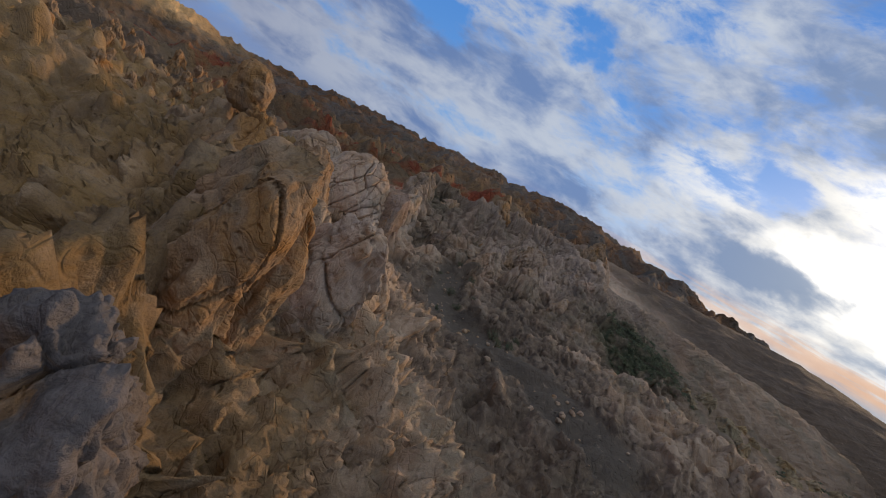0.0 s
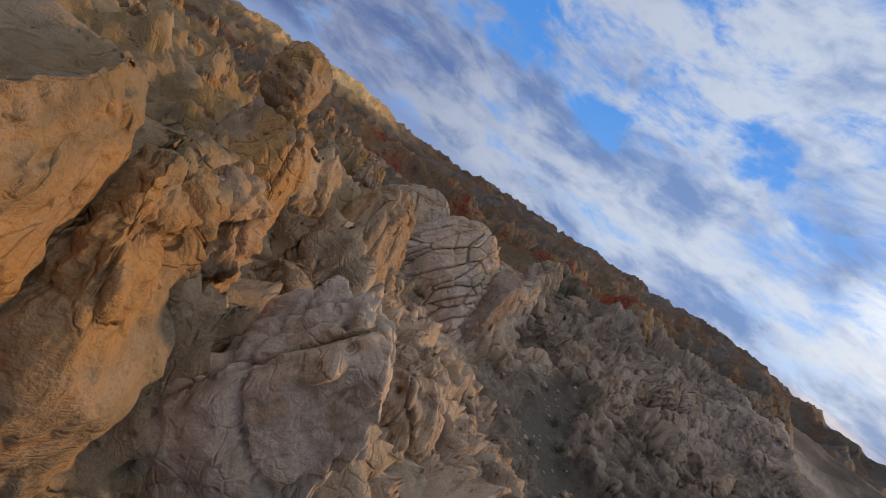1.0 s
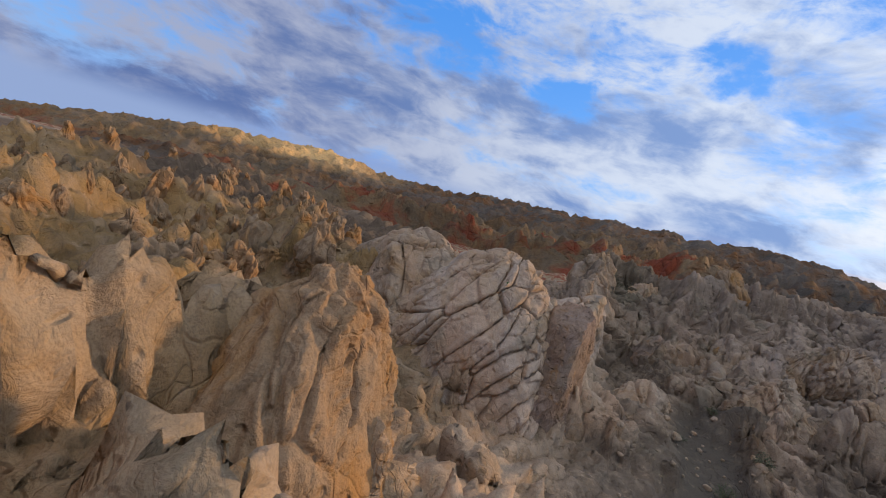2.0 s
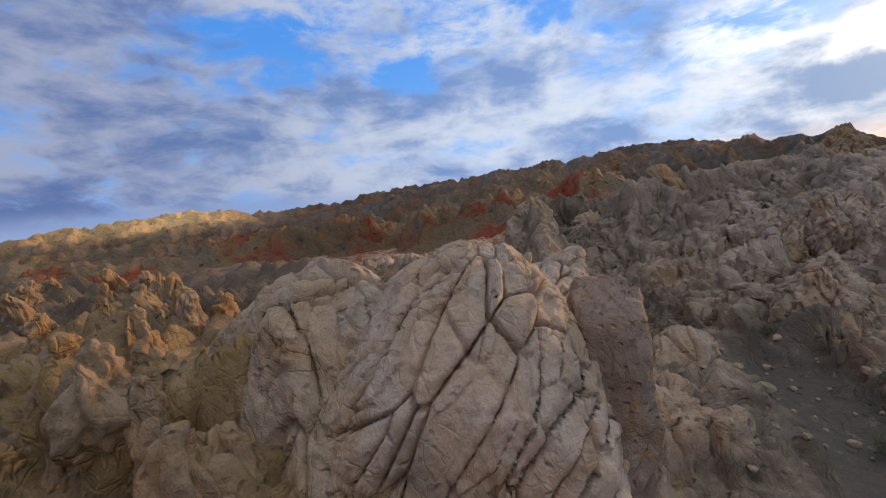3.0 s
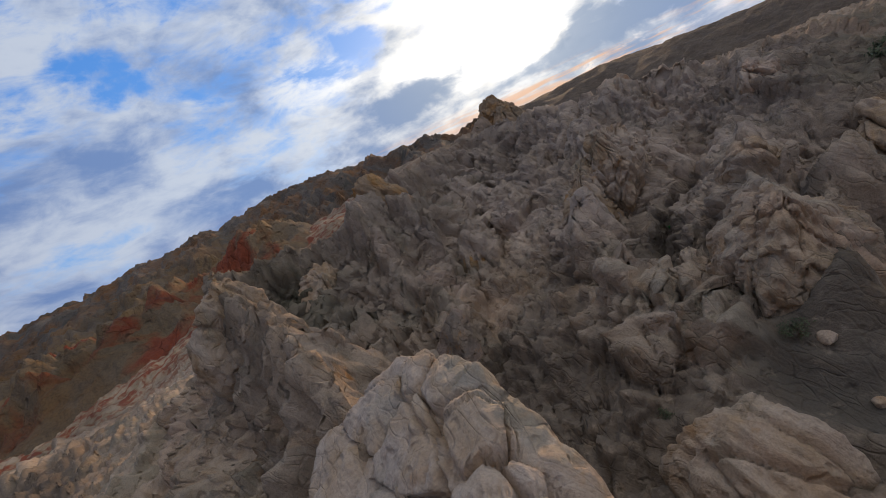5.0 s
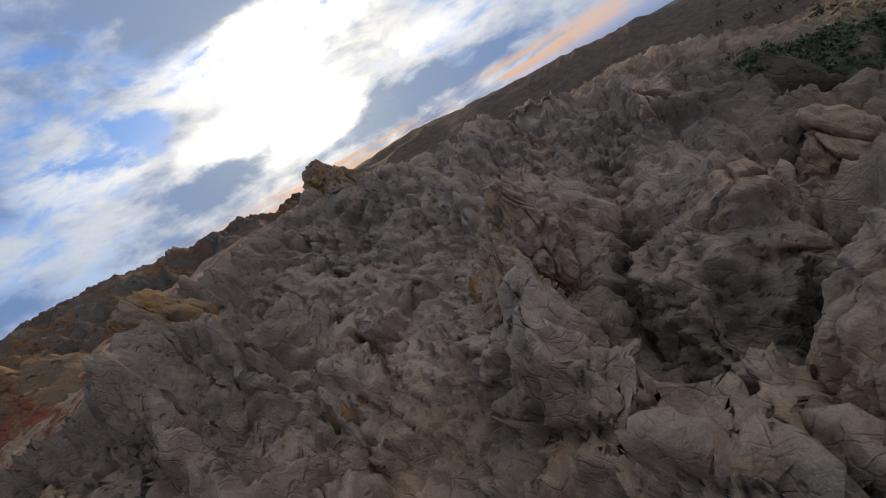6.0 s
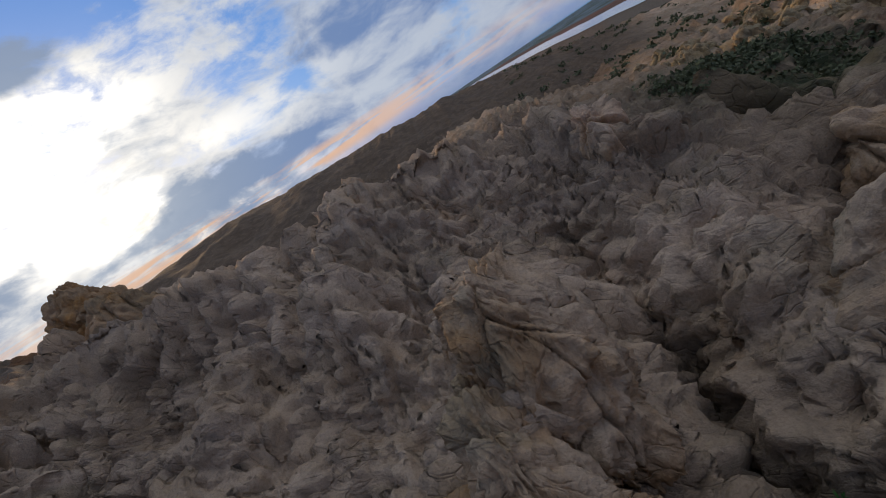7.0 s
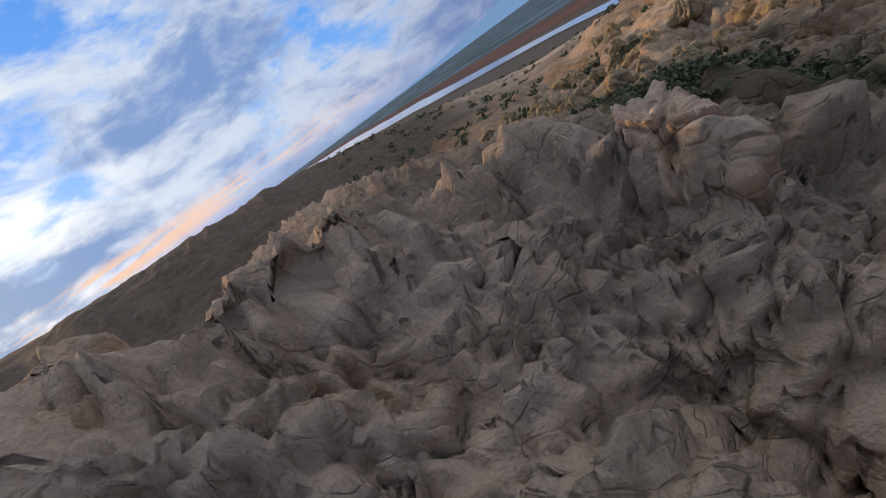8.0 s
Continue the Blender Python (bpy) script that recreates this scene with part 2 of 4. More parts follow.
PALE, GREY = (0.450, 0.328, 0.218), (0.140, 0.104, 0.072)
MAT_GROUND = rock_material("badland_rock", PALE, (0.315, 0.215, 0.130), GREY, zones=True, seepage=0.4)
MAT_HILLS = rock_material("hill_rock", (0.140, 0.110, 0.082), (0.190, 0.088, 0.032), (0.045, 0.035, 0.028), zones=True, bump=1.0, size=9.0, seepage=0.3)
MAT_PALE = rock_material("pale_rock", (0.465, 0.342, 0.232), (0.405, 0.262, 0.142), (0.160, 0.120, 0.084), seepage=0.5)
MAT_WARM = rock_material("ochre_rock", (0.329, 0.224, 0.133), (0.378, 0.196, 0.066), (0.168, 0.115, 0.070))
MAT_DARK = rock_material("dark_grey_rock", (0.147, 0.126, 0.112), (0.154, 0.112, 0.077), (0.070, 0.059, 0.052))
MAT_WHITE = rock_material("whitish_rock", (0.485, 0.368, 0.268), (0.42, 0.285, 0.168), (0.19, 0.146, 0.108), seepage=0.45, bump=0.7)
MAT_PINK = rock_material("pink_gritty_rock", (0.330, 0.235, 0.172), (0.34, 0.222, 0.135), (0.20, 0.145, 0.108), bump=1.0, grain=1.7)


MAT_TAN = rock_material("tan_rock", (0.340, 0.262, 0.155), (0.370, 0.255, 0.118), (0.165, 0.125, 0.078), seepage=0.5)


def plain_material(name, colour, rough=0.9, spread=0.35, scale=3.0):
    mat = bpy.data.materials.new(name)
    mat.use_nodes = True
    k = Nodes(mat.node_tree)
    pos = k.add("ShaderNodeNewGeometry").outputs["Position"]
    n = k.noise(pos, scale, 5, 0.6)
    base = k.mix(k.ramp(n, 0.3, 0.7), tuple(c * (1 - spread) for c in colour), tuple(min(1, c * (1 + spread)) for c in colour))
    shade = k.add("ShaderNodeBsdfPrincipled", ins={"Base Color": base, "Roughness": rough})
    out = k.add("ShaderNodeOutputMaterial")
    k.tree.links.new(shade.outputs[0], out.inputs[0])
    return mat


# ---- the ground: ridges and gullies of the badlands, then the plain ----
def ridge(x, y, a, b, width, left, right):
    """Height under a crest from a to b (x, y, z); left and right are the falls of its sides per metre."""
    ax, ay, az = a
    bx, by, bz = b
    dx, dy = bx - ax, by - ay
    n = math.hypot(dx, dy) + 1e-6
    t = np.clip(((x - ax) * dx + (y - ay) * dy) / (n * n), 0, 1)
    px, py = x - ax - t * dx, y - ay - t * dy
    d = np.hypot(px, py)
    side = (px * dy - py * dx) / n          # positive to the right of the way from a to b
    s = smooth(side, -1.0, 1.0)
    fall = left * (1 - s) + right * s
    return az + t * (bz - az) - fall * (np.sqrt(d * d + width * width) - width)


RIDGES, FAR_RIDGES = [], []


def crest(a, b, width, left, right, steep=2.1):
    RIDGES.append((a, b, width * 0.8, left * steep, right * steep))


def far_crest(*args):
    FAR_RIDGES.append(args)


# the ridge beneath the flight
crest((-4.4, -8, 7.6), (-3.4, 8.5, 5.8), 0.8, 0.7, 1.0)
crest((-3.4, 8.5, 5.8), (-7.4, 16.0, 6.2), 0.7, 0.7, 1.0)
crest((-7.4, 16.0, 6.2), (-11.5, 26.0, 3.8), 1.0, 0.5, 0.9)
crest((-1.2, 12.0, 4.2), (-5.0, 14.0, 4.8), 0.5, 1.0, 1.1)
crest((-5.2, 21.0, 4.8), (-9.0, 18.0, 5.0), 0.6, 1.0, 1.0)
crest((-12.0, 29.0, 4.8), (-8.5, 32.0, 5.6), 0.7, 0.9, 1.2)
crest((-8.5, 32.0, 5.6), (-4.6, 32.5, 5.6), 0.9, 0.8, 1.1)
crest((-4.4, 33.0, 5.6), (-2.8, 38.6, 4.5), 0.8, 0.7, 1.2)
crest((-2.8, 38.6, 4.5), (-1.2, 45.4, 4.4), 0.7, 0.9, 1.2)
crest((-1.2, 45.4, 4.4), (-0.9, 57.0, 6.9), 0.9, 0.8, 1.0)
crest((-1.2, 57.0, 6.6), (-0.3, 62.0, 7.0), 0.9, 0.8, 0.9)
crest((-3.4, 9.6, 6.4), (-2.4, 11.8, 5.6), 0.5, 1.1, 1.2)
crest((-2.6, 11.9, 5.2), (-0.9, 13.6, 4.9), 0.6, 1.0, 1.2)
crest((-7.6, 16.6, 6.6), (-5.6, 21.8, 5.9), 0.7, 0.8, 0.9)
crest((-5.6, 21.8, 5.9), (-8.2, 21.2, 6.1), 0.6, 1.0, 1.0)
crest((-5.0, 18.0, 5.0), (0.2, 20.0, 3.4), 0.6, 0.8, 0.8)
crest((-11.3, 32.2, 4.9), (-8.8, 29.0, 3.2), 0.6, 1.0, 1.0)
# the head of the canyon
crest((-0.3, 62.0, 6.8), (6.6, 57.5, 7.2), 1.0, 0.6, 1.0)
crest((6.6, 57.2, 7.9), (10.5, 61.5, 8.4), 1.0, 0.6, 0.9)
crest((6.6, 57.0, 7.6), (5.0, 52.8, 3.9), 0.6, 0.6, 0.6)
crest((9.2, 59.5, 7.6), (9.6, 56.8, 7.2), 0.7, 0.7, 0.7)
crest((26.8, 64.0, 9.0), (25.5, 58.0, 8.0), 0.9, 0.6, 0.6)
crest((17.5, 57.0, 5.0), (16.6, 51.4, 5.0), 0.8, 0.6, 0.6)
crest((10.5, 61.5, 8.2), (16.0, 62.5, 8.0), 1.0, 0.6, 0.9)
crest((16.0, 62.5, 8.0), (27.0, 64.5, 9.3), 1.2, 0.6, 0.7)
crest((21.0, 64.0, 8.6), (20.5, 55.0, 7.9), 1.0, 0.7, 0.7)
crest((9.0, 59.0, 6.4), (9.6, 53.0, 3.0), 0.7, 0.9, 0.9)
crest((15.5, 60.0, 6.0), (15.0, 53.5, 4.4), 0.8, 0.7, 0.7)
# the ridge east of the canyon
crest((20.5, 55.0, 7.7), (20.0, 49.0, 7.7), 0.9, 0.8, 0.7)
crest((20.5, 52.5, 7.2), (16.6, 53.6, 5.4), 0.6, 0.9, 0.9)
crest((16.6, 53.6, 5.4), (13.0, 53.0, 3.6), 0.6, 0.9, 0.9)
crest((20.0, 49.0, 7.4), (21.0, 44.2, 6.7), 0.9, 0.8, 0.8)
crest((22.5, 46.0, 6.6), (46.0, 44.5, 5.6), 1.5, 0.35, 0.3, 1.1)
crest((19.5, 48.0, 5.4), (14.4, 46.8, 5.0), 0.6, 0.9, 1.0)
crest((14.0, 46.9, 5.9), (11.6, 47.3, 4.9), 0.6, 1.0, 1.1)
crest((11.6, 47.3, 4.9), (8.7, 45.6, 4.2), 0.6, 1.0, 1.1)
crest((20.8, 43.4, 6.9), (18.6, 42.6, 6.0), 0.7, 1.0, 1.0)
crest((17.8, 42.8, 5.0), (16.8, 42.2, 3.8), 0.5, 1.0, 1.0)
crest((8.4, 40.4, 3.9), (6.8, 43.4, 3.2), 0.7, 0.9, 1.0)
crest((19.9, 49.2, 7.1), (17.2, 50.0, 6.3), 0.7, 0.9, 0.9)
crest((20.6, 45.6, 6.5), (20.3, 42.7, 6.6), 0.7, 0.8, 0.8)
crest((4.9, 50.0, 1.6), (3.7, 48.4, 2.2), 0.4, 0.9, 0.9)
crest((12.7, 43.2, 2.8), (12.2, 41.6, 4.9), 0.5, 1.0, 1.0)
crest((12.2, 41.6, 4.8), (11.8, 39.0, 4.5), 0.6, 1.0, 1.1)
crest((11.8, 39.6, 4.3), (7.6, 39.2, 4.0), 0.6, 1.0, 1.1)
crest((17.3, 41.7, 4.2), (16.2, 38.0, 3.4), 0.6, 0.9, 0.9)
crest((22.8, 39.6, 4.6), (24.6, 33.6, 4.0), 1.2, 0.5, 0.55)
crest((7.2, 43.4, 1.9), (4.8, 42.0, 1.3), 0.5, 0.9, 0.9)
# south of the canyon floor
crest((8.0, 30.0, 1.3), (15.0, 27.0, 2.6), 0.6, 0.7, 0.7)
crest((10.8, 34.6, 1.4), (16.5, 31.0, 2.6), 0.6, 0.7, 0.7)
crest((8.5, 24.0, 1.2), (16.0, 20.0, 3.0), 0.7, 0.7, 0.7)
crest((1.6, 24.5, 1.3), (-2.5, 25.6, 1.9), 0.6, 0.8, 0.8)
crest((-12.0, 28.9, 5.2), (-7.2, 28.0, 3.2), 0.6, 0.7, 0.6)
crest((12.0, 30.0, 1.0), (20.0, 22.0, 4.0), 2.0, 0.35, 0.4, 1.1)
crest((20.0, 22.0, 4.0), (34.0, 8.0, 6.0), 3.0, 0.3, 0.3, 1.1)
crest((30.0, 34.0, 2.8), (62.0, 22.0, 1.0), 3.0, 0.25, 0.2, 1.1)
# badlands to the west
crest((-14.0, 34.0, 2.0), (-30.0, 34.0, 2.0), 1.5, 0.45, 0.5, 1.1)
crest((-16.0, 44.0, 1.6), (-46.0, 52.0, 2.0), 2.0, 0.35, 0.35, 1.1)
crest((-10.0, 58.0, 1.0), (-40.0, 76.0, -1.0), 2.0, 0.3, 0.35, 1.1)
crest((-20.0, 22.0, 4.0), (-50.0, 20.0, 4.5), 2.5, 0.4, 0.4, 1.1)
# red hills
far_crest((-120.0, 92.0, -4.0), (-66.0, 136.0, -3.0), 5, 0.30, 0.24)
far_crest((-66.0, 136.0, -3.0), (-14.0, 148.0, 0.0), 5, 0.30, 0.24)
far_crest((-14.0, 148.0, 0.0), (24.0, 138.0, 6.0), 5, 0.30, 0.24)
# the ranges that close the view to the north
far_crest((-420.0, 240.0, -40.0), (-283.0, 283.0, 0.5), 16, 0.2, 0.2)
far_crest((-283.0, 283.0, 0.5), (-230.0, 328.0, 5.0), 12, 0.2, 0.2)
far_crest((-230.0, 328.0, 5.0), (-170.0, 365.0, -1.0), 12, 0.2, 0.18)
far_crest((-170.0, 365.0, -1.0), (-90.0, 390.0, 9.0), 14, 0.2, 0.18)
far_crest((-90.0, 390.0, 9.0), (12.0, 350.0, 16.0), 14, 0.2, 0.18)
far_crest((12.0, 350.0, 16.0), (88.0, 290.0, 20.5), 14, 0.2, 0.18)
far_crest((88.0, 290.0, 20.5), (140.0, 243.0, 17.0), 14, 0.2, 0.18)
far_crest((140.0, 243.0, 17.0), (177.0, 177.0, 4.5), 14, 0.2, 0.18)
# the smooth brown hill in the east
crest((62.0, 122.0, 9.0), (92.0, 94.0, 11.0), 9, 0.2, 0.2, 1.0)
crest((92.0, 94.0, 11.0), (105.0, 53.0, 8.6), 9, 0.18, 0.2, 1.0)
crest((105.0, 53.0, 8.6), (128.0, 18.0, -1.0), 9, 0.2, 0.2, 1.0)


GULLIES = []


def gully_line(slope, *points):
    """A V-shaped gully along points (x, y, z of its bed), with sides that rise by slope."""
    for a, b in zip(points, points[1:]):
        GULLIES.append((a, b, 0.25, -slope, -slope))


gully_line(2.6, (17.6, 44.7, 2.9), (14.6, 44.4, 1.7), (12.0, 44.6, 1.2), (9.5, 43.7, 0.9), (7.4, 42.4, 0.6))
gully_line(2.5, (15.3, 40.4, 1.9), (15.2, 38.6, 0.7), (13.2, 36.4, 0.5), (11.0, 37.0, 0.4))
gully_line(1.2, (18.8, 38.4, 3.0), (20.4, 34.2, 0.9), (21.0, 30.0, 0.2))
gully_line(1.7, (2.7, 57.2, 2.6), (3.2, 52.0, 1.6), (4.2, 46.5, 0.7))
gully_line(0.6, (21.0, 30.0, 0.2), (25.4, 26.5, 0.0), (30.0, 24.5, 0.5))
gully_line(2.0, (11.2, 40.9, 1.3), (9.7, 41.2, 0.4), (7.0, 40.2, 0.2))


def rise(x, y):
    """The ground's height without its fine relief."""
    out = np.hypot(x, y - 40)
    plain = smooth(0.80 * x - 0.60 * (y - 46), 55, 300)
    northwest = smooth(0.5 * y - 0.86 * x, 30, 200)
    floor = 0.15 + 0.012 * np.clip(y - 40, -60, 40) + 0.4 * np.sin(x * 0.21 + y * 0.13) * smooth(out, 120, 60)
    floor = floor + 2.7 * smooth(x, 6.2, -0.5) * smooth(y, 41, 36) * (1 - 0.65 * smooth(y, 21, 25) * smooth(y, 35, 32)) + 2.3 * smooth(x, 8.5, 17) * smooth(y, 40, 46) * smooth(x, 60, 26) * smooth(y, 80, 64)
    floor = floor - 6.0 * smooth(0.7 * y - 0.7 * x, 45, 90)
    floor = floor * (1 - plain) - 26 * plain - (1 - plain) * np.clip(out - 130, 0, 4000) * (0.045 + 0.04 * northwest)
    k = 0.28 + 0.0012 * np.clip(out - 60, 0, 500)
    total = np.exp(np.clip(floor / k, -250, 250))
    for r in RIDGES:
        total = total + np.exp(np.clip(ridge(x, y, *r) / k, -250, 250))
    z = k * np.log(total)
    cut = np.exp(np.clip(-z / 0.2, -250, 250))
    for g in GULLIES:
        cut = cut + np.exp(np.clip(-ridge(x, y, *g) / 0.2, -250, 250))
    return np.where(np.abs(z) < 40, -0.2 * np.log(cut), z)


def flow(x, y):
    """For each place the crest that it lies under: a coordinate along that crest, and the distance from it."""
    best, run, off, next_best = np.full(len(x), -1e9), np.zeros(len(x)), np.zeros(len(x)), np.full(len(x), -1e9)
    for i, (a, b, width, left, right) in enumerate(RIDGES):
        h = ridge(x, y, a, b, width, left, right)
        dx, dy = b[0] - a[0], b[1] - a[1]
        n = math.hypot(dx, dy) + 1e-6
        t = np.clip(((x - a[0]) * dx + (y - a[1]) * dy) / (n * n), 0, 1)
        px, py = x - a[0] - t * dx, y - a[1] - t * dy
        side, ahead = (px * dy - py * dx) / n, (px * dx + py * dy) / n
        s = t * n + 2.2 * np.arctan2(ahead, np.abs(side) + 0.05) + np.where(side > 0, 13.7, 0) + 41.3 * i
        m = h > best
        next_best = np.where(m, best, np.maximum(next_best, h))
        best, run, off = np.where(m, h, best), np.where(m, s, run), np.where(m, np.hypot(px, py), off)
    return run, off, smooth(best - next_best, 0.0, 0.45)


def spread_lines(lo, hi, step, far_lo, far_hi, growth, low_growth):
    """Even lines from lo to hi, then ever wider ones out to the horizon."""
    mid = np.arange(lo, hi + step / 2, step)
    out, s, v = [], step, mid[-1]
    while v < far_hi:
        s *= growth
        v += s
        out.append(v)
    low, s, v = [], step, mid[0]
    while v > far_lo:
        s *= low_growth
        v -= s
        low.append(v)
    return np.concatenate((low[::-1], mid, out))


BED = np.array((0.80, -0.30, 0.52))
STRIKE = np.array((0.35, 0.93, 0.0))
DIP = np.cross(BED, STRIKE)


def bedded(p, across, along):
    return np.stack((p @ BED * across, p @ STRIKE * along, p @ DIP * along), 1)


def billow(p, octaves=3, gain=0.5, seed=0):
    """Rounded swellings with sharp clefts between them."""
    total, amp = np.zeros(len(p)), 1.0
    for o in range(octaves):
        total += amp * (np.sqrt(perlin(p, seed + o) ** 2 + 0.0008) * 2 - 0.45)
        p, amp = p * 2.1 + 3.7, amp * gain
    return total


def rock_relief(p, seed=0, blocky=1.0):
    """The relief that weathering leaves on bedded rock, in metres: flutes, plates between joints, clefts and pits."""
    warp = np.stack((perlin(p * 0.3, seed + 40), perlin(p * 0.3, seed + 41), perlin(p * 0.3, seed + 42)), 1)
    q = p + 0.9 * warp
    flutes = billow(q * (0.62, 0.62, 0.10), 4, 0.55, seed + 1)
    ribs = ridged(bedded(q, 1.0, 0.16), 4, 0.6, seed + 5)
    leaning = np.stack((q @ BED, 0.45 * (q @ STRIKE), 0.20 * (q @ DIP)), 1)
    lumps = 0.20 * billow(leaning * 0.8, 5, 0.62, seed + 8) + 0.10 * billow((p + 0.4 * warp) * (1.9, 1.9, 0.7), 4, 0.58, seed + 14)
    one, two, who = cells((leaning + 0.35 * warp) * 0.9, seed + 2, True)
    lumps = lumps + 0.16 * (who - 0.5) * smooth(two - one, 0.0, 0.12) - 0.34 * smooth(two - one, 0.05, 0.0)
    near, _ = cells(p * (1.5, 1.5, 1.1), seed + 4)
    pits = smooth(near, 0.20, 0.07)
    return 0.24 * flutes + 0.22 * ribs + blocky * lumps - 0.34 * pits + 0.05 * fbm(p * 3.1, 3, 0.65, seed + 6)


def spread(grid, u, v):
    """A grid's value between its points."""
    i = np.clip(u.astype(int), 0, grid.shape[1] - 2)
    j = np.clip(v.astype(int), 0, grid.shape[0] - 2)
    a, b = np.clip(u - i, 0, 1), np.clip(v - j, 0, 1)
    return (grid[j, i] * (1 - a) + grid[j, i + 1] * a) * (1 - b) + (grid[j + 1, i] * (1 - a) + grid[j + 1, i + 1] * a) * b


def rain(z, step, batches, drops, life, hard, seed, depth):
    """Wear gullies into a height grid by drops of rain that run down it and carry rock off; returns the loss."""
    rnd = np.random.default_rng(seed)
    h = z.copy()
    rows, cols = h.shape
    for _ in range(batches):
        x, y = rnd.uniform(1, cols - 2.01, drops), rnd.uniform(1, rows - 2.01, drops)
        vx, vy, load, speed = np.zeros(drops), np.zeros(drops), np.zeros(drops), np.ones(drops)
        for age in range(life):
            i, j = x.astype(int), y.astype(int)
            a, b = x - i, y - j
            h00, h10, h01, h11 = h[j, i], h[j, i + 1], h[j + 1, i], h[j + 1, i + 1]
            gx, gy = (h10 - h00) * (1 - b) + (h11 - h01) * b, (h01 - h00) * (1 - a) + (h11 - h10) * a
            old = (h00 * (1 - a) + h10 * a) * (1 - b) + (h01 * (1 - a) + h11 * a) * b
            vx, vy = 0.25 * vx - 0.75 * gx, 0.25 * vy - 0.75 * gy
            n = np.hypot(vx, vy) + 1e-9
            vx, vy = vx / n, vy / n
            x2, y2 = np.clip(x + vx, 1, cols - 2.01), np.clip(y + vy, 1, rows - 2.01)
            fall = old - spread(h, x2, y2)
            room = np.maximum(fall, 0.002) * speed * 3.0 * (1 - age / life)
            take = np.where(fall < 0, -np.minimum(load, -fall), np.where(load > room, -(load - room) * 0.15, np.minimum((room - load) * 0.25, fall * 0.5) * hard[j, i]))
            load = load + take
            take = take * depth
            for dj, di, w in ((0, 0, (1 - a) * (1 - b)), (0, 1, a * (1 - b)), (1, 0, (1 - a) * b), (1, 1, a * b)):
                h -= np.bincount((j + dj) * cols + i + di, take * w, rows * cols).reshape(rows, cols)
            speed = np.clip(np.sqrt(np.maximum(speed * speed + 4.0 * fall / step * 0.2, 0.05)), 0.2, 2.5)
            x, y = x2, y2
    return z - h


def worn(x, y):
    """How far rain has cut into the ground at x, y."""
    lo, hi, step = (-15.0, 2.0), (30.0, 68.0), 0.14
    gx, gy = np.meshgrid(np.arange(lo[0], hi[0], step), np.arange(lo[1], hi[1], step))
    fx, fy = gx.ravel(), gy.ravel()
    p = np.stack((fx, fy, fx * 0), 1)
    base = rise(fx, fy)
    q = np.stack((fx, fy, base), 1) + 0.5 * np.stack((perlin(p * 0.4, 132), perlin(p * 0.4, 133), fx * 0), 1)
    hard = np.clip(0.8 + 0.8 * perlin(bedded(q, 0.8, 0.12), 134), 0.15, 1.6) * (1 - 0.9 * wash(fx, fy))
    hard, base = hard.reshape(gx.shape), base.reshape(gx.shape)
    bumps = fbm(p * 0.55, 5, 0.55, 131).reshape(gx.shape)
    # first the gullies, on every third point, then the rills on their sides
    wide = (base + 0.45 * bumps)[::3, ::3]
    first = 1.6 * np.tanh(np.clip(rain(wide, 3 * step, 14, 9000, 22, hard[::3, ::3], 8, 0.32), -0.1, 9) / 1.6)
    first = spread(first, (gx - lo[0]) / (3 * step), (gy - lo[1]) / (3 * step))
    second = np.tanh(np.clip(rain(base + 0.12 * bumps - first, step, 8, 24000, 30, hard, 9, 1.0), -0.06, 9))
    loss = 1.3 * first + 1.1 * second - 0.6
    edge = smooth(x, lo[0], lo[0] + 3) * smooth(x, hi[0], hi[0] - 4) * smooth(y, lo[1], lo[1] + 3) * smooth(y, hi[1], hi[1] - 4)
    return spread(loss, (x - lo[0]) / step, (y - lo[1]) / step) * edge


def grid_mesh(name, p, rows, cols, material):
    i = np.arange(rows * cols).reshape(rows, cols)
    quads = np.stack((i[:-1, :-1], i[:-1, 1:], i[1:, 1:], i[1:, :-1]), 2).reshape(-1, 4)
    mesh = bpy.data.meshes.new(name)
    mesh.vertices.add(len(p))
    mesh.vertices.foreach_set("co", p.ravel())
    mesh.loops.add(quads.size)
    mesh.loops.foreach_set("vertex_index", quads.ravel())
    mesh.polygons.add(len(quads))
    mesh.polygons.foreach_set("loop_start", np.arange(len(quads)) * 4)
    mesh.polygons.foreach_set("use_smooth", np.ones(len(quads), bool))
    mesh.update(calc_edges=True)
    mesh.materials.append(material)
    return mesh


def slopes(z, xs, ys):
    gy, gx = np.gradient(z.reshape(len(ys), len(xs)), ys, xs)
    fall = np.hypot(gx, gy).ravel()
    for _ in range(1):
        for g in (gx, gy):
            g[1:-1] = (g[:-2] + 2 * g[1:-1] + g[2:]) / 4
            g[:, 1:-1] = (g[:, :-2] + 2 * g[:, 1:-1] + g[:, 2:]) / 4
    gx, gy = gx.ravel(), gy.ravel()
    soft = 1 / (1 + 0.08 * np.hypot(gx, gy))
    n = np.stack((-gx * soft, -gy * soft, np.ones_like(gx)), 1)
    return fall, n / np.linalg.norm(n, axis=1, keepdims=True)


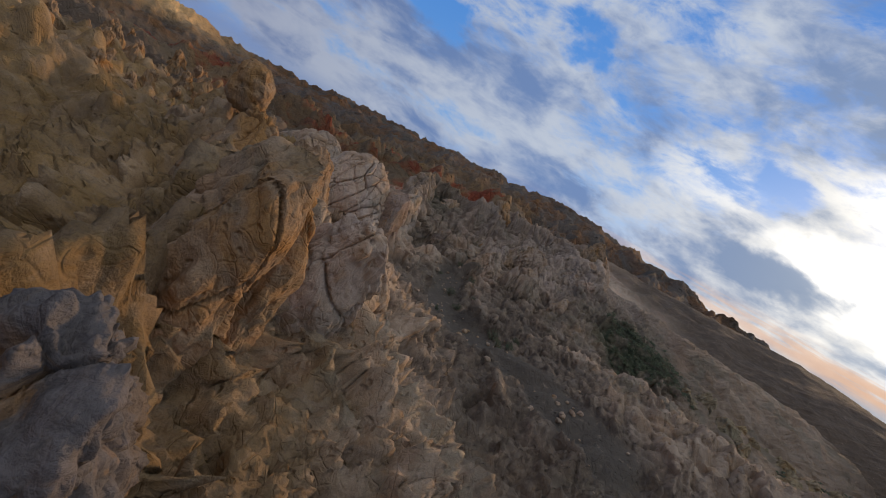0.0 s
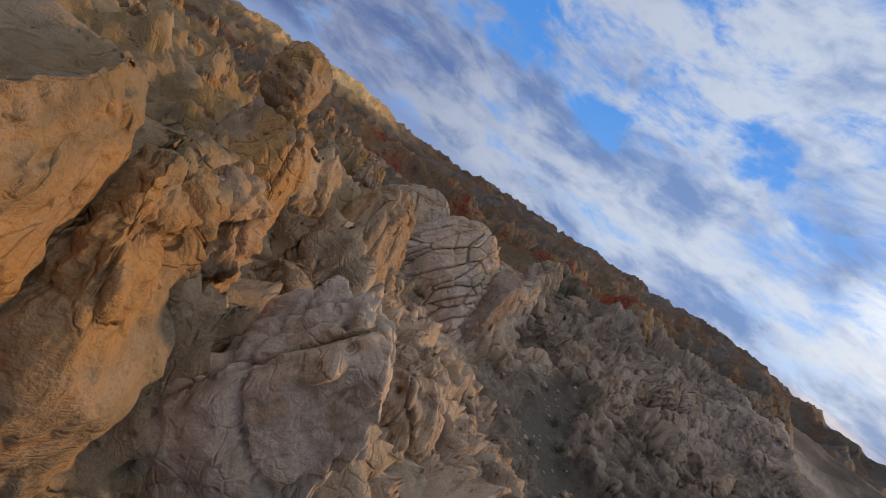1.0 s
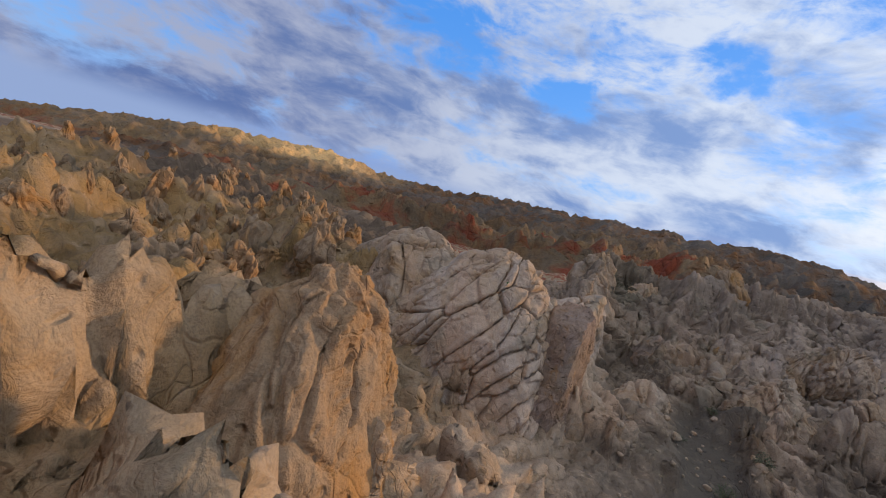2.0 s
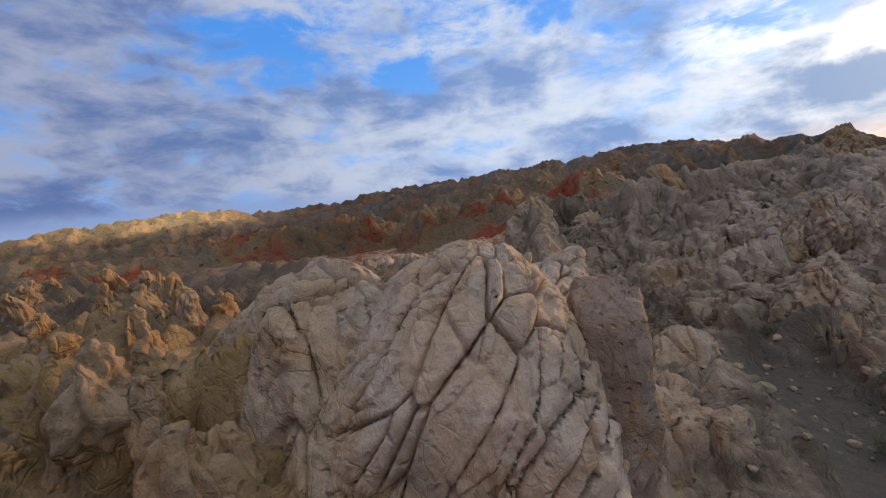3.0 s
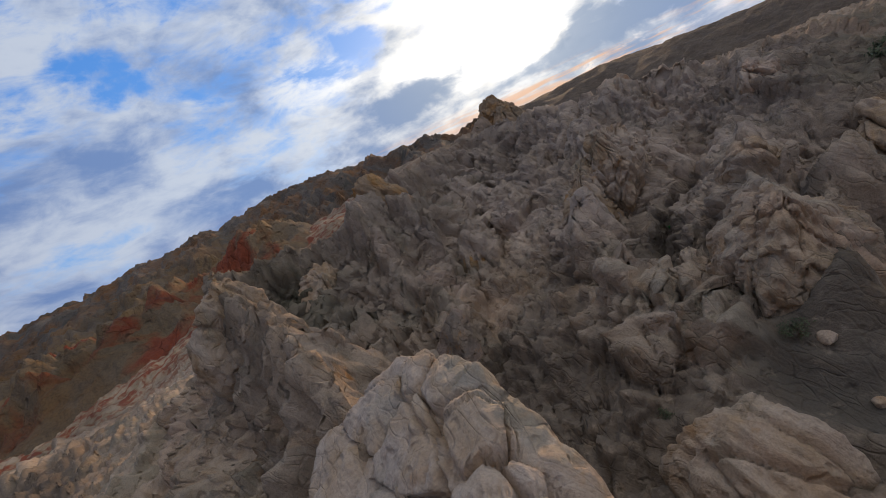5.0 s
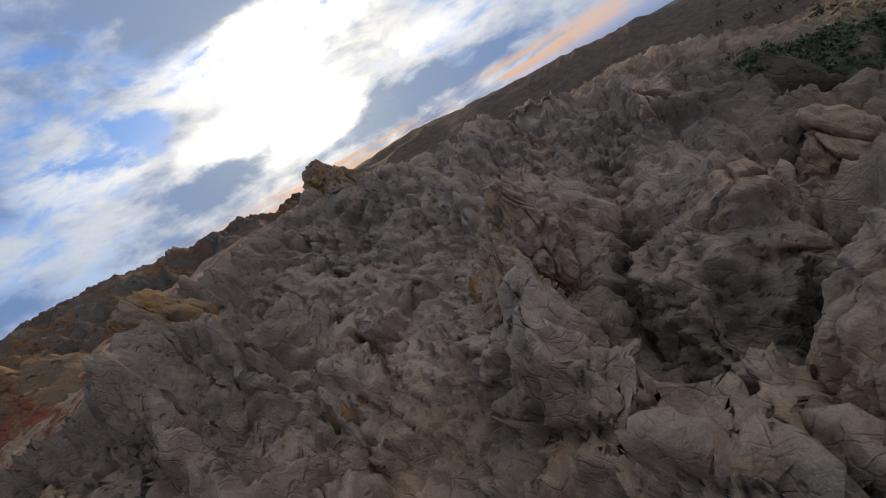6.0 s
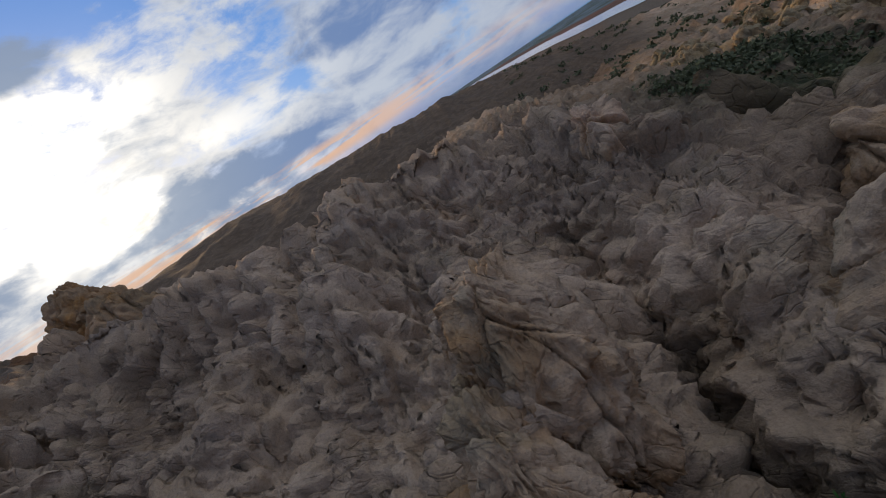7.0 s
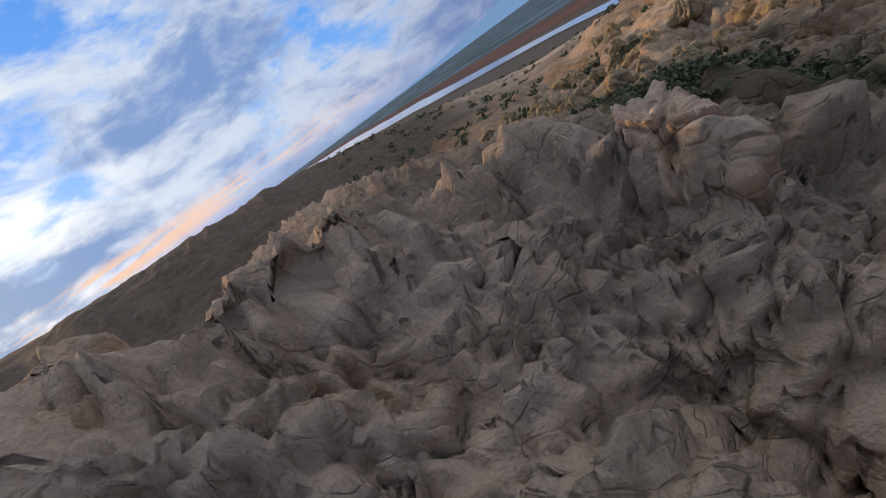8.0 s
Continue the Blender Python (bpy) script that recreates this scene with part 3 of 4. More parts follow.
def paint(mesh, p):
    """Geology as masks: ochre beds in the west, red beds in the far hills, green clay, sunlight painted on one crest;
    pale beds, dark canyon floor with painted gully shade; then river bank, farmland near and far in haze blue.
    """
    wob = 6 * perlin(p * 0.05, 61)
    ochre = smooth(-p[:, 0] + wob * 0.4 - 0.10 * (p[:, 1] - 25), 2.5, 10) * smooth(p[:, 1] + 0.8 * wob, 46, 36) + 0.7 * smooth(p[:, 1], 15, 8) * smooth(p[:, 0], 3, -1)
    ochre = ochre + 0.55 * smooth(p[:, 1] + wob, 90, 110) * smooth(p[:, 1] + wob, 300, 170) * smooth(p[:, 0], 60, 20)
    red = smooth(p[:, 1] + 1.5 * wob, 92, 108) * smooth(p[:, 1] + wob, 190, 150) * smooth(p[:, 0], 60, 30)
    green = 1.5 * np.exp(-(((p[:, 0] - 22.6) / 4.2) ** 2 + ((p[:, 1] - 35.8) / 3.6) ** 2)) + np.exp(-(((p[:, 0] + 7.5) / 3.2) ** 2 + ((p[:, 1] - 44) / 6) ** 2)) + 0.8 * np.exp(-(((p[:, 0] - 1) / 3) ** 2 + ((p[:, 1] - 58) / 3) ** 2))
    brown = smooth(p[:, 0] + wob, 44, 60) * smooth(p[:, 1], 140, 110) * smooth(p[:, 1] + 0.4 * p[:, 0] + wob, 34, 52)
    brown = brown + 0.85 * smooth(-p[:, 0] + 0.3 * wob, 8.5, 12.5) * smooth(p[:, 1] + 0.3 * wob, 34, 39) * smooth(p[:, 1], 90, 75)
    colour = np.clip(np.stack((ochre, red, green, np.ones_like(red)), 1), 0, 1)
    # where low sun strikes the northwest crest; alpha carries this painted light
    sunlit_crest = np.exp(-(((p[:, 0] + 250) / 60) ** 2 + ((p[:, 1] - 312) / 60) ** 2))
    colour[:, 3] = 1 - np.clip(1.2 * sunlit_crest * smooth(p[:, 2], -7, 1), 0, 0.9)
    layer = mesh.color_attributes.new("geology_sun", "FLOAT_COLOR", "POINT")
    layer.data.foreach_set("color", colour.astype(np.float32).ravel())
    white = smooth(p[:, 0] + 0.3 * wob, 4, 9) * smooth(p[:, 1] + 0.3 * wob, 38, 43) * smooth(p[:, 0], 34, 24) * smooth(p[:, 1], 66, 60)
    # no whitening low down, so that the gullies look shaded
    white = white * smooth(p[:, 2], 2.0, 4.2)
    white = white + 0.6 * np.exp(-(((p[:, 0] - 3) / 6) ** 2 + ((p[:, 1] - 56) / 5) ** 2))
    # dark canyon-floor rubble, carried up the gullies to paint their shade
    silt_shade = smooth(p[:, 0], -2.5, 1.0) * smooth(p[:, 2] + 0.15 * wob - 0.9 * smooth(p[:, 0], 7, 10), 2.6, 1.4) * smooth(p[:, 0], 26, 18) * smooth(p[:, 1], 10, 18) * smooth(p[:, 1], 50, 46)
    tone = np.clip(np.stack((white, silt_shade, white * 0, np.ones_like(red)), 1), 0, 1)
    layer = mesh.color_attributes.new("beds", "FLOAT_COLOR", "POINT")
    layer.data.foreach_set("color", tone.astype(np.float32).ravel())
    side = 0.80 * p[:, 0] - 0.60 * (p[:, 1] - 46)
    beyond = -p[:, 1] - 215 - 0.03 * p[:, 0]
    low = smooth(side, 200, 300)
    bank = low * smooth(beyond, 20, 50) * smooth(beyond, 170, 130)
    # farmland beyond the bank, coloured as if seen through haze
    hazy_fields = low * smooth(beyond, 130, 180) + smooth(p[:, 0], 2200, 2600) * low
    sand = np.maximum(low, 0.75 * wash(p[:, 0], p[:, 1]))
    colour = np.clip(np.stack((bank, hazy_fields, sand, 1 - brown), 1), 0, 1)
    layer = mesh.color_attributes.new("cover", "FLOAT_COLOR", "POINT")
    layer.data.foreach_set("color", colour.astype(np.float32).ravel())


def wash(x, y):
    """1 in the sandy bed of the canyon."""
    a = ridge(x, y, (13, 17, 0), (5, 31, 0), 0.1, 1, 1)
    b = ridge(x, y, (5, 31, 0), (5.6, 38.6, 0), 0.1, 1, 1)
    c = ridge(x, y, (5.6, 38.6, 0), (9.8, 40.6, 0), 0.1, 1, 1)
    return np.maximum(smooth(a, -1.9, -0.7), np.maximum(smooth(b, -1.8, -0.7), smooth(c, -1.5, -0.5)))


FOOT = []


def drop(x, y):
    """The ground's surface at x, y."""
    p = FOOT[0]
    near = p[(np.abs(p[:, 0] - x) < 1.5) & (np.abs(p[:, 1] - y) < 1.5)]
    near = near if len(near) else p
    i = np.argmin((near[:, 0] - x) ** 2 + (near[:, 1] - y) ** 2)
    return Vector((x, y, near[i, 2]))


def sheet(name, xs, ys, material, label):
    x, y = [g.ravel() for g in np.meshgrid(xs, ys)]
    z = rise(x, y)
    away = np.hypot(x - 4, y - 34)
    near = smooth(away, 85, 50)
    steep, n = slopes(z, xs, ys)
    bed = wash(x, y)
    rocky = (0.55 + 0.5 * smooth(steep, 0.15, 0.7)) * (1 - 0.93 * bed) * near
    m = near > 0.001
    flat = np.stack((x, y, z * 0), 1)
    spur = np.zeros(len(z))
    f = flat[m]
    w = 2.0 * np.stack((perlin(f * 0.12, 71), perlin(f * 0.12, 72), f[:, 2]), 1)
    spur[m] = ridged((f + w) * 0.17, 4, 0.5, 73) - 0.7
    z = z + 0.55 * spur * rocky
    cut = np.zeros(len(z))
    cut[m] = worn(x[m], y[m])
    _, n = slopes(z, xs, ys)
    z = z - cut * (0.4 + 0.6 * smooth(steep, 0.15, 0.7)) * (1 - 0.5 * smooth(x, 12, 15))
    west = smooth(-x, 11, 17) * smooth(away, 110, 60) * smooth(y, 10, 24)
    z = z + west * (1.9 * (0.55 - cells(np.stack((x * 0.85, y * 0.62, z * 0 + 0.5), 1), 31)[0]) + 1.2 * (0.55 - cells(np.stack((x * 0.36, y * 0.26, z * 0 + 0.5), 1), 33)[0]) + 1.0 * (ridged(np.stack((x * 0.2, y * 0.16, z * 0), 1), 3, 0.55, 32) - 0.5))
    # coarser gullies and spurs further out
    big = smooth(away, 35, 90) * smooth(x, 420, 200)
    mild = 1 - 0.3 * smooth(x, 45, 75) * smooth(y, 150, 100)
    z = z + big * mild * (1.1 * ridged(flat * 0.07, 5, 0.55, 21) - 0.8) * (0.5 + smooth(steep, 0.02, 0.2))
    steep, _ = slopes(z, xs, ys)
    p = np.stack((x, y, z), 1)
    rocky = (0.55 + 0.5 * smooth(steep, 0.12, 0.8)) * (1 - 0.9 * bed) * near
    d = np.zeros(len(p))
    east = smooth(x[m], 12.5, 15.5)
    clay = np.exp(-(((x + 8) / 2.6) ** 2 + ((y - 43) / 6) ** 2)) + np.exp(-(((x - 22.2) / 3.0) ** 2 + ((y - 36.0) / 3.0) ** 2))
    low = smooth(x[m], 8, 11) * smooth(x[m], 24, 21) * smooth(y[m], 39, 42) * smooth(y[m], 53, 50)
    d[m] = (0.85 * rock_relief(p[m] * 1.35, 7, (1.0 - 0.35 * west[m]) * (1 - 0.7 * clay[m])) + 0.12) * rocky[m]
    # ribs and clefts down the fall of each crest
    run, off, clear = flow(x[m], y[m])
    twist = 0.7 * perlin(f * 0.4, 91) + 0.25 * perlin(f * 1.1, 93)
    rib = 0.95 * billow(np.stack((run * 0.62 + twist, off * 0.07, run * 0), 1), 4, 0.60, 92)
    d[m] += (0.35 + 0.65 * clear) * smooth(off, 0.05, 1.3) * rib * rocky[m] * (1 - 0.6 * clay[m]) * (1 - 0.7 * west[m])
    fluted = np.nonzero(m & (y < 25) & (y > -12) & (np.abs(x + 1) < 14))[0]
    d[fluted] += smooth(y[fluted], 25, 17) * rocky[fluted] * 0.55 * billow((p[fluted] + 0.5 * perlin(p[fluted] * 0.5, 151)[:, None]) * (0.95, 0.95, 0.16), 4, 0.58, 152)
    near = np.nonzero(m)[0][low > 0]
    d[near] += low[low > 0] * (0.62 * rock_relief(p[near] * 2.0, 19) - 0.4 * d[near])
    d[m] = np.where(d[m] > 0.5, d[m] + east * (0.5 + 0.4 * np.tanh((d[m] - 0.5) / 0.4) - d[m]), d[m])
    p = p + n * d[:, None]
    FOOT.append(p[(np.abs(x) < 135) & (np.abs(y) < 90)])
    mesh = grid_mesh(name, p, len(ys), len(xs), material)
    paint(mesh, p)
    return tagged(new(name, mesh), label, "ground", kind="structure")


def far_hills(name, label):
    """The red hills and the ranges behind them, on a fan of rays."""
    az = np.radians(np.linspace(-72, 56, 620))
    dist = np.concatenate((np.linspace(84, 190, 90), np.linspace(192, 470, 90)))
    a, r = [g.ravel() for g in np.meshgrid(az, dist)]
    x, y = r * np.sin(a), 20 + r * np.cos(a)
    k = 0.6
    floor = rise(x, y) - 1.5
    total = np.exp(np.clip(floor / k, -200, 200))
    for c in FAR_RIDGES:
        total = total + np.exp(np.clip(ridge(x, y, *c) / k, -200, 200))
    z = k * np.log(total)
    over = smooth(z - floor, 0.2, 5.0)
    flat = np.stack((x, y, z * 0), 1)
    warp = 6 * np.stack((perlin(flat * 0.03, 81), perlin(flat * 0.03, 82), z * 0), 1)
    z = z + over * (6.5 * (ridged((flat + warp) * (0.030 + 0.02 * smooth(r, 260, 180)[:, None]), 5, 0.55, 83) - 1.1) + 1.6 * (ridged((flat + warp) * 0.15, 3, 0.5, 84) - 0.6) * smooth(r, 320, 200) + 1.3 * (ridged((flat + warp) * 0.06, 4, 0.5, 85) - 0.7) * smooth(r, 200, 300))
    p = np.stack((x, y, z), 1)
    mesh = grid_mesh(name, p, len(dist), len(az), MAT_HILLS)
    mesh.flip_normals()
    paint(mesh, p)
    return tagged(new(name, mesh), label, "hills", kind="structure")


def finer(lines, lo, hi, step):
    """The same lines, closer together from lo to hi."""
    return np.concatenate((lines[lines < lo - step / 2], np.arange(lo, hi, step), lines[lines > hi]))


XS = finer(spread_lines(-13, 24, 0.104, -2600, 4200, 1.045, 1.026), 9.0, 21.0, 0.075)
YS = finer(spread_lines(5, 61, 0.104, -2600, 4200, 1.045, 1.045), 41.0, 50.5, 0.075)
sheet("ground", XS, YS, MAT_GROUND, "eroded badland ground of pale bedded rock and sand")
far_hills("backdrop_hills", "barren red and ochre hills below grey ranges")


# ---- rock outcrops ----
def ball_grid(n):
    """A cube's six grids, as directions, and its quads."""
    v = np.tan(np.linspace(-np.pi / 4, np.pi / 4, n))
    a, b = [g.ravel() for g in np.meshgrid(v, v)]
    o = np.ones_like(a)
    faces = [(o, a, b), (-o, b, a), (b, o, a), (a, -o, b), (a, b, o), (b, a, -o)]
    d = np.concatenate([np.stack(f, 1) for f in faces])
    i = np.arange(n * n).reshape(n, n)
    q = np.stack((i[:-1, :-1], i[:-1, 1:], i[1:, 1:], i[1:, :-1]), 2).reshape(-1, 4)
    quads = np.concatenate([q + k * n * n for k in range(6)])
    d /= np.linalg.norm(d, axis=1, keepdims=True)
    key = np.round(d * 1e5).astype(np.int64)
    _, first, back = np.unique(key, axis=0, return_index=True, return_inverse=True)
    return d[first], back.ravel()[quads]


GRIDS = {}


def rock(name, label, top, size, turn=0.0, lean=(0.0, 0.0), style="knobs", material=None, seed=1, n=40, box=2.6, taper=0.25, rough=1.0, category="rock", cuts=12):
    """One outcrop. top: its highest point; size: half its breadth, half its length, and its height down into the ground."""
    if n not in GRIDS:
        GRIDS[n] = ball_grid(n)
    d, quads = GRIDS[n]
    a, b, h = size[0], size[1], size[2] / 2
    r = (np.abs(d) ** box).sum(1) ** (-1 / box)
    p = d * r[:, None] * (a, b, h)
    up = p[:, 2] / h
    p[:, :2] *= (1 - taper * np.clip(up, -0.3, 1))[:, None]
    normal = np.sign(d) * np.abs(d) ** (box - 1) / (a, b, h)
    normal /= np.linalg.norm(normal, axis=1, keepdims=True)
    chance = random.Random(seed)
    for _ in range(cuts):
        c = np.array((chance.gauss(0, 1), chance.gauss(0, 1), chance.gauss(0.1, 0.6)))
        c /= np.linalg.norm(c)
        reach = (p @ c).max() * chance.uniform(0.72, 0.93)
        p = p - np.maximum(p @ c - reach, 0)[:, None] * c * 0.92
    m = np.array(Euler((radians(lean[0]), radians(lean[1]), radians(turn))).to_matrix())
    p, normal = p @ m.T, normal @ m.T
    p = p + (top[0], top[1], top[2] - p[:, 2].max())
    w = 0.8 * np.stack((perlin(p * 0.4, seed + 10), perlin(p * 0.4, seed + 11), perlin(p * 0.4, seed + 12)), 1)
    local = (p - np.array(top)) @ m
    grain = 0.05 * fbm(p * 4.2, 3, 0.6, seed + 30) + 0.09 * billow((p + 0.5 * w) * (1.5, 1.5, 0.8), 3, 0.55, seed + 31)
    if style == "cracked":      # long blocks between deep, nearly upright cracks
        tilted = local + np.stack((local[:, 2] * -0.40, local[:, 2] * 0, local[:, 2] * 0), 1)
        one, two, who = cells((tilted + 0.30 * w) * (1.25, 0.6, 0.22), seed, True)
        a1, a2, fine = cells((tilted + w * 0.3) * (1.5, 1.1, 0.75), seed + 1, True)
        gap = two - one
        move = 0.20 * (who - 0.5) * smooth(gap, 0.0, 0.14) - 0.26 * smooth(gap, 0.045, 0.0) + 0.10 * smooth(gap, 0.0, 0.30) + 0.14 * (fine - 0.5) * smooth(a2 - a1, 0.0, 0.06) - 0.08 * smooth(a2 - a1, 0.05, 0.0) + 0.30 * perlin(p * 0.35, seed + 2) + 0.7 * grain
    elif style == "slab":       # plates with ribs along the beds and a few holes
        one, two, who = cells((local + 0.7 * w) * (1.2, 1.0, 0.35), seed, True)
        gap = two - one
        holes = smooth(cells(p * 1.3, seed + 4)[0], 0.24, 0.08)
        move = 0.20 * (who - 0.5) * smooth(gap, 0.0, 0.10) - 0.18 * smooth(gap, 0.07, 0.0) + 0.30 * perlin(p * 0.5, seed + 2) + 0.24 * billow((local + w) * (1.6, 1.6, 0.35), 4, 0.55, seed + 3) - 0.25 * holes + grain
    elif style == "face":       # broad smooth faces with scalloped edges and few joints
        one, two, who = cells((local + 0.5 * w) * (0.60, 0.55, 0.26), seed, True)
        gap = two - one
        holes = smooth(cells(p * 1.6, seed + 4)[0], 0.26, 0.08) * smooth(local[:, 2], -1.6, -0.4)
        ribs = billow((local + 0.5 * w) * (1.7, 1.7, 0.30), 4, 0.55, seed + 3) * smooth(perlin(p * 0.7, seed + 6), -0.15, 0.3)
        move = 0.16 * (who - 0.5) * smooth(gap, 0.0, 0.12) - 0.20 * smooth(gap, 0.035, 0.0) + 0.26 * perlin(p * 0.5, seed + 2) + 0.22 * ribs - 0.28 * holes + 0.8 * grain
    elif style == "gritty":
        move = 0.35 * perlin(p * 0.5, seed + 2) + 0.10 * billow(p * 1.1, 3, 0.5, seed + 3) + 0.04 * fbm(p * 7, 3, 0.65, seed + 5) + 0.5 * grain
    else:                       # knobs with clefts and pits
        move = 0.8 * rock_relief(p, seed) + 0.3 * perlin(p * 0.6, seed + 2)
    p = p + normal * (move * rough)[:, None]
    if style in ("cracked", "face") or style == "slab" and n >= 52:
        return split_blocks(name, label, p, quads, who, material or MAT_PALE, category)
    mesh = bpy.data.meshes.new(name)
    mesh.from_pydata(p, [], quads.tolist())
    mesh.polygons.foreach_set("use_smooth", np.ones(len(quads), bool))
    mesh.materials.append(material or MAT_PALE)
    return tagged(new(name, mesh), label, category)


def split_blocks(name, label, p, quads, who, material, category):
    """An outcrop whose blocks, each between its cracks, are parts; the small rest is its core."""
    thing = new(name)
    thing.location = (p[:, 0].mean(), p[:, 1].mean(), p[:, 2].min())
    bpy.context.view_layer.update()
    p = p - np.array(thing.location)
    owner = np.round(who[quads[:, 0]] * 1023).astype(int)
    _, corner = np.unique(owner[:, None] * len(p) + quads, return_inverse=True)
    corner = corner.reshape(-1, 4)
    piece = np.arange(len(quads))
    for _ in range(400):
        least = np.full(corner.max() + 1, len(quads))
        np.minimum.at(least, corner.ravel(), np.repeat(piece, 4))
        now = least[corner].min(1)
        now = now[now]
        if (now == piece).all():
            break
        piece = now
    owner = piece
    kinds, count = np.unique(owner, return_counts=True)
    rest = np.isin(owner, kinds[count < 60])
    for k in [*kinds[count >= 60], -1]:
        q = quads[rest] if k < 0 else quads[owner == k]
        if len(q) == 0:
            continue
        used, index = np.unique(q, return_inverse=True)
        mesh = bpy.data.meshes.new("core" if k < 0 else "block")
        mesh.from_pydata(p[used], [], index.reshape(-1, 4).tolist())
        mesh.polygons.foreach_set("use_smooth", np.ones(len(q), bool))
        mesh.materials.append(material)
        ob = new(mesh.name.split(".")[0], mesh)
        ob.parent = thing
        if k < 0:
            tagged(ob, "small broken bits between the blocks", kind="stuff")
    return tagged(thing, label, category)


rock("rock_dome", "pale grey domed outcrop split by deep upright cracks", (-5.5, 32.6, 7.2), (4.5, 4.4, 10.5), 8, (0, 12), "cracked", MAT_WHITE, 3, 132, 2.3, 0.50, 1.0, "rock", 5)
rock("rock_slab", "pinkish brown gritty slab leaning on the domed outcrop", (-1.9, 33.0, 5.9), (1.5, 2.6, 9.0), 4, (0, 8), "gritty", MAT_PINK, 5, 64, 2.2, 0.42)
rock("rock_outcrop", "pale shoulder of cracked rock with an ochre crest", (-8.6, 31.9, 6.95), (3.2, 4.2, 9.0), 78, (0, 0), "cracked", MAT_PALE, 7, 84, 2.3, 0.45)
rock("rock_fin", "ochre rock fin with fluted sides and a sharp crest", (-5.7, 21.4, 7.25), (2.0, 3.2, 8.5), 8, (0, 0), "slab", MAT_WARM, 75, 76, 2.2, 0.55, 0.55, "rock", 5)
rock("rock_spire", "golden brown pointed rock spire", (-12.1, 28.9, 6.0), (1.6, 1.8, 7.0), 20, (0, 8), "slab", MAT_WARM, 11, 44, 2.0, 0.6)
rock("rock_slab", "pale weathered rock slab with holes along its upper edge", (-1.6, 12.7, 6.95), (1.5, 1.1, 6.0), 30, (18, 12), "face", MAT_WHITE, 13, 72, 3.0, 0.2)
rock("rock_slab", "tall ochre rock slab with smooth upright faces", (-3.2, 10.3, 7.65), (1.0, 1.8, 7.0), 40, (10, 12), "face", MAT_WARM, 15, 72, 2.8, 0.3)
rock("rock_slab", "steep orange rock slab under a balanced cap stone", (-6.8, 15.6, 7.8), (1.3, 1.9, 7.0), 40, (10, 8), "face", MAT_WARM, 17, 72, 2.8, 0.3)
rock("rock_slab", "ochre rock slab close beside the flight", (-3.35, 8.9, 8.3), (1.0, 1.7, 7.0), 35, (8, 12), "face", MAT_WARM, 61, 64, 2.8, 0.3)
rock("rock_block", "grey blocky outcrop below the fins", (-0.9, 18.4, 4.9), (1.4, 1.7, 5.5), 30, (8, 0), "slab", MAT_PALE, 63, 56, 2.8, 0.3)
rock("rock_outcrop", "dark grey rounded rock close below the flight", (-2.4, 3.4, 7.0), (1.5, 1.7, 5.5), 10, (0, 10), "slab", MAT_DARK, 65, 60, 2.5, 0.3)
rock("rock_fin", "narrow ochre fin between taller slabs", (-4.4, 12.6, 7.0), (0.9, 1.8, 6.0), 40, (10, 12), "slab", MAT_WARM, 67, 52, 2.6, 0.4)
rock("rock_fin", "pale fluted fin behind an orange slab", (-8.6, 19.4, 6.4), (1.2, 2.0, 6.0), 40, (10, 10), "slab", MAT_WARM, 69, 52, 2.6, 0.4)
rock("cap_stone", "rounded brown cap stone balanced on a steep slab", (-7.3, 16.2, 9.2), (0.75, 0.9, 1.7), 30, (12, 0), "gritty", MAT_WARM, 19, 32, 2.4, 0.0)
rock("rock_dome", "pale fluted ridge of cracked rock over the canyon", (-2.1, 41.6, 5.35), (2.3, 5.2, 9.0), -12, (0, 8), "cracked", MAT_WHITE, 21, 100, 2.4, 0.40)
rock("rock_outcrop", "pale knob of jointed rock at the canyon head", (-1.2, 56.8, 7.2), (1.8, 1.9, 6.0), 0, (0, 0), "knobs", MAT_PALE, 23, 40, 2.3, 0.4)
rock("boulder", "rounded pale boulder on the canyon floor", (2.6, 39.2, 2.2), (1.6, 1.5, 3.8), 30, (0, 8), "knobs", MAT_PALE, 25, 44, 2.6, 0.1, 0.8, "boulder")
rock("rock_outcrop", "pale lumpy rock beside the sandy wash", (8.2, 39.7, 4.95), (1.7, 1.8, 6.5), 20, (0, 6), "slab", MAT_PALE, 27, 60, 2.3, 0.45)
rock("rock_pinnacle", "pale knobbly rock pinnacle", (12.6, 41.5, 5.0), (1.2, 1.3, 5.0), 0, (0, 0), "knobs", MAT_PALE, 29, 44, 2.2, 0.5)
rock("rock_block", "flat-topped block of pale layered rock", (13.5, 46.6, 6.7), (1.5, 1.0, 5.0), 20, (0, 10), "slab", MAT_PALE, 31, 60, 3.0, 0.15)
rock("boulder", "orange-brown boulder wedged in a rock ridge", (12.2, 48.2, 4.6), (0.8, 0.7, 1.8), 20, (0, 0), "gritty", MAT_WARM, 33, 28, 2.4, 0.0, 1.0, "boulder")
rock("rock_fin", "pale rock fin running down to the canyon", (11.9, 47.3, 5.8), (2.3, 1.0, 6.0), 15, (0, 14), "slab", MAT_PALE, 35, 64, 2.5, 0.4)
rock("rock_block", "tall white block of pitted rock", (18.9, 42.6, 6.8), (1.05, 1.1, 6.0), 10, (0, 0), "slab", MAT_WHITE, 37, 60, 3.0, 0.25)
rock("rock_outcrop", "rounded pale rock knobs on the crest", (20.2, 49.2, 8.2), (1.6, 1.3, 5.0), 0, (0, 0), "knobs", MAT_PALE, 39, 44, 2.4, 0.3)
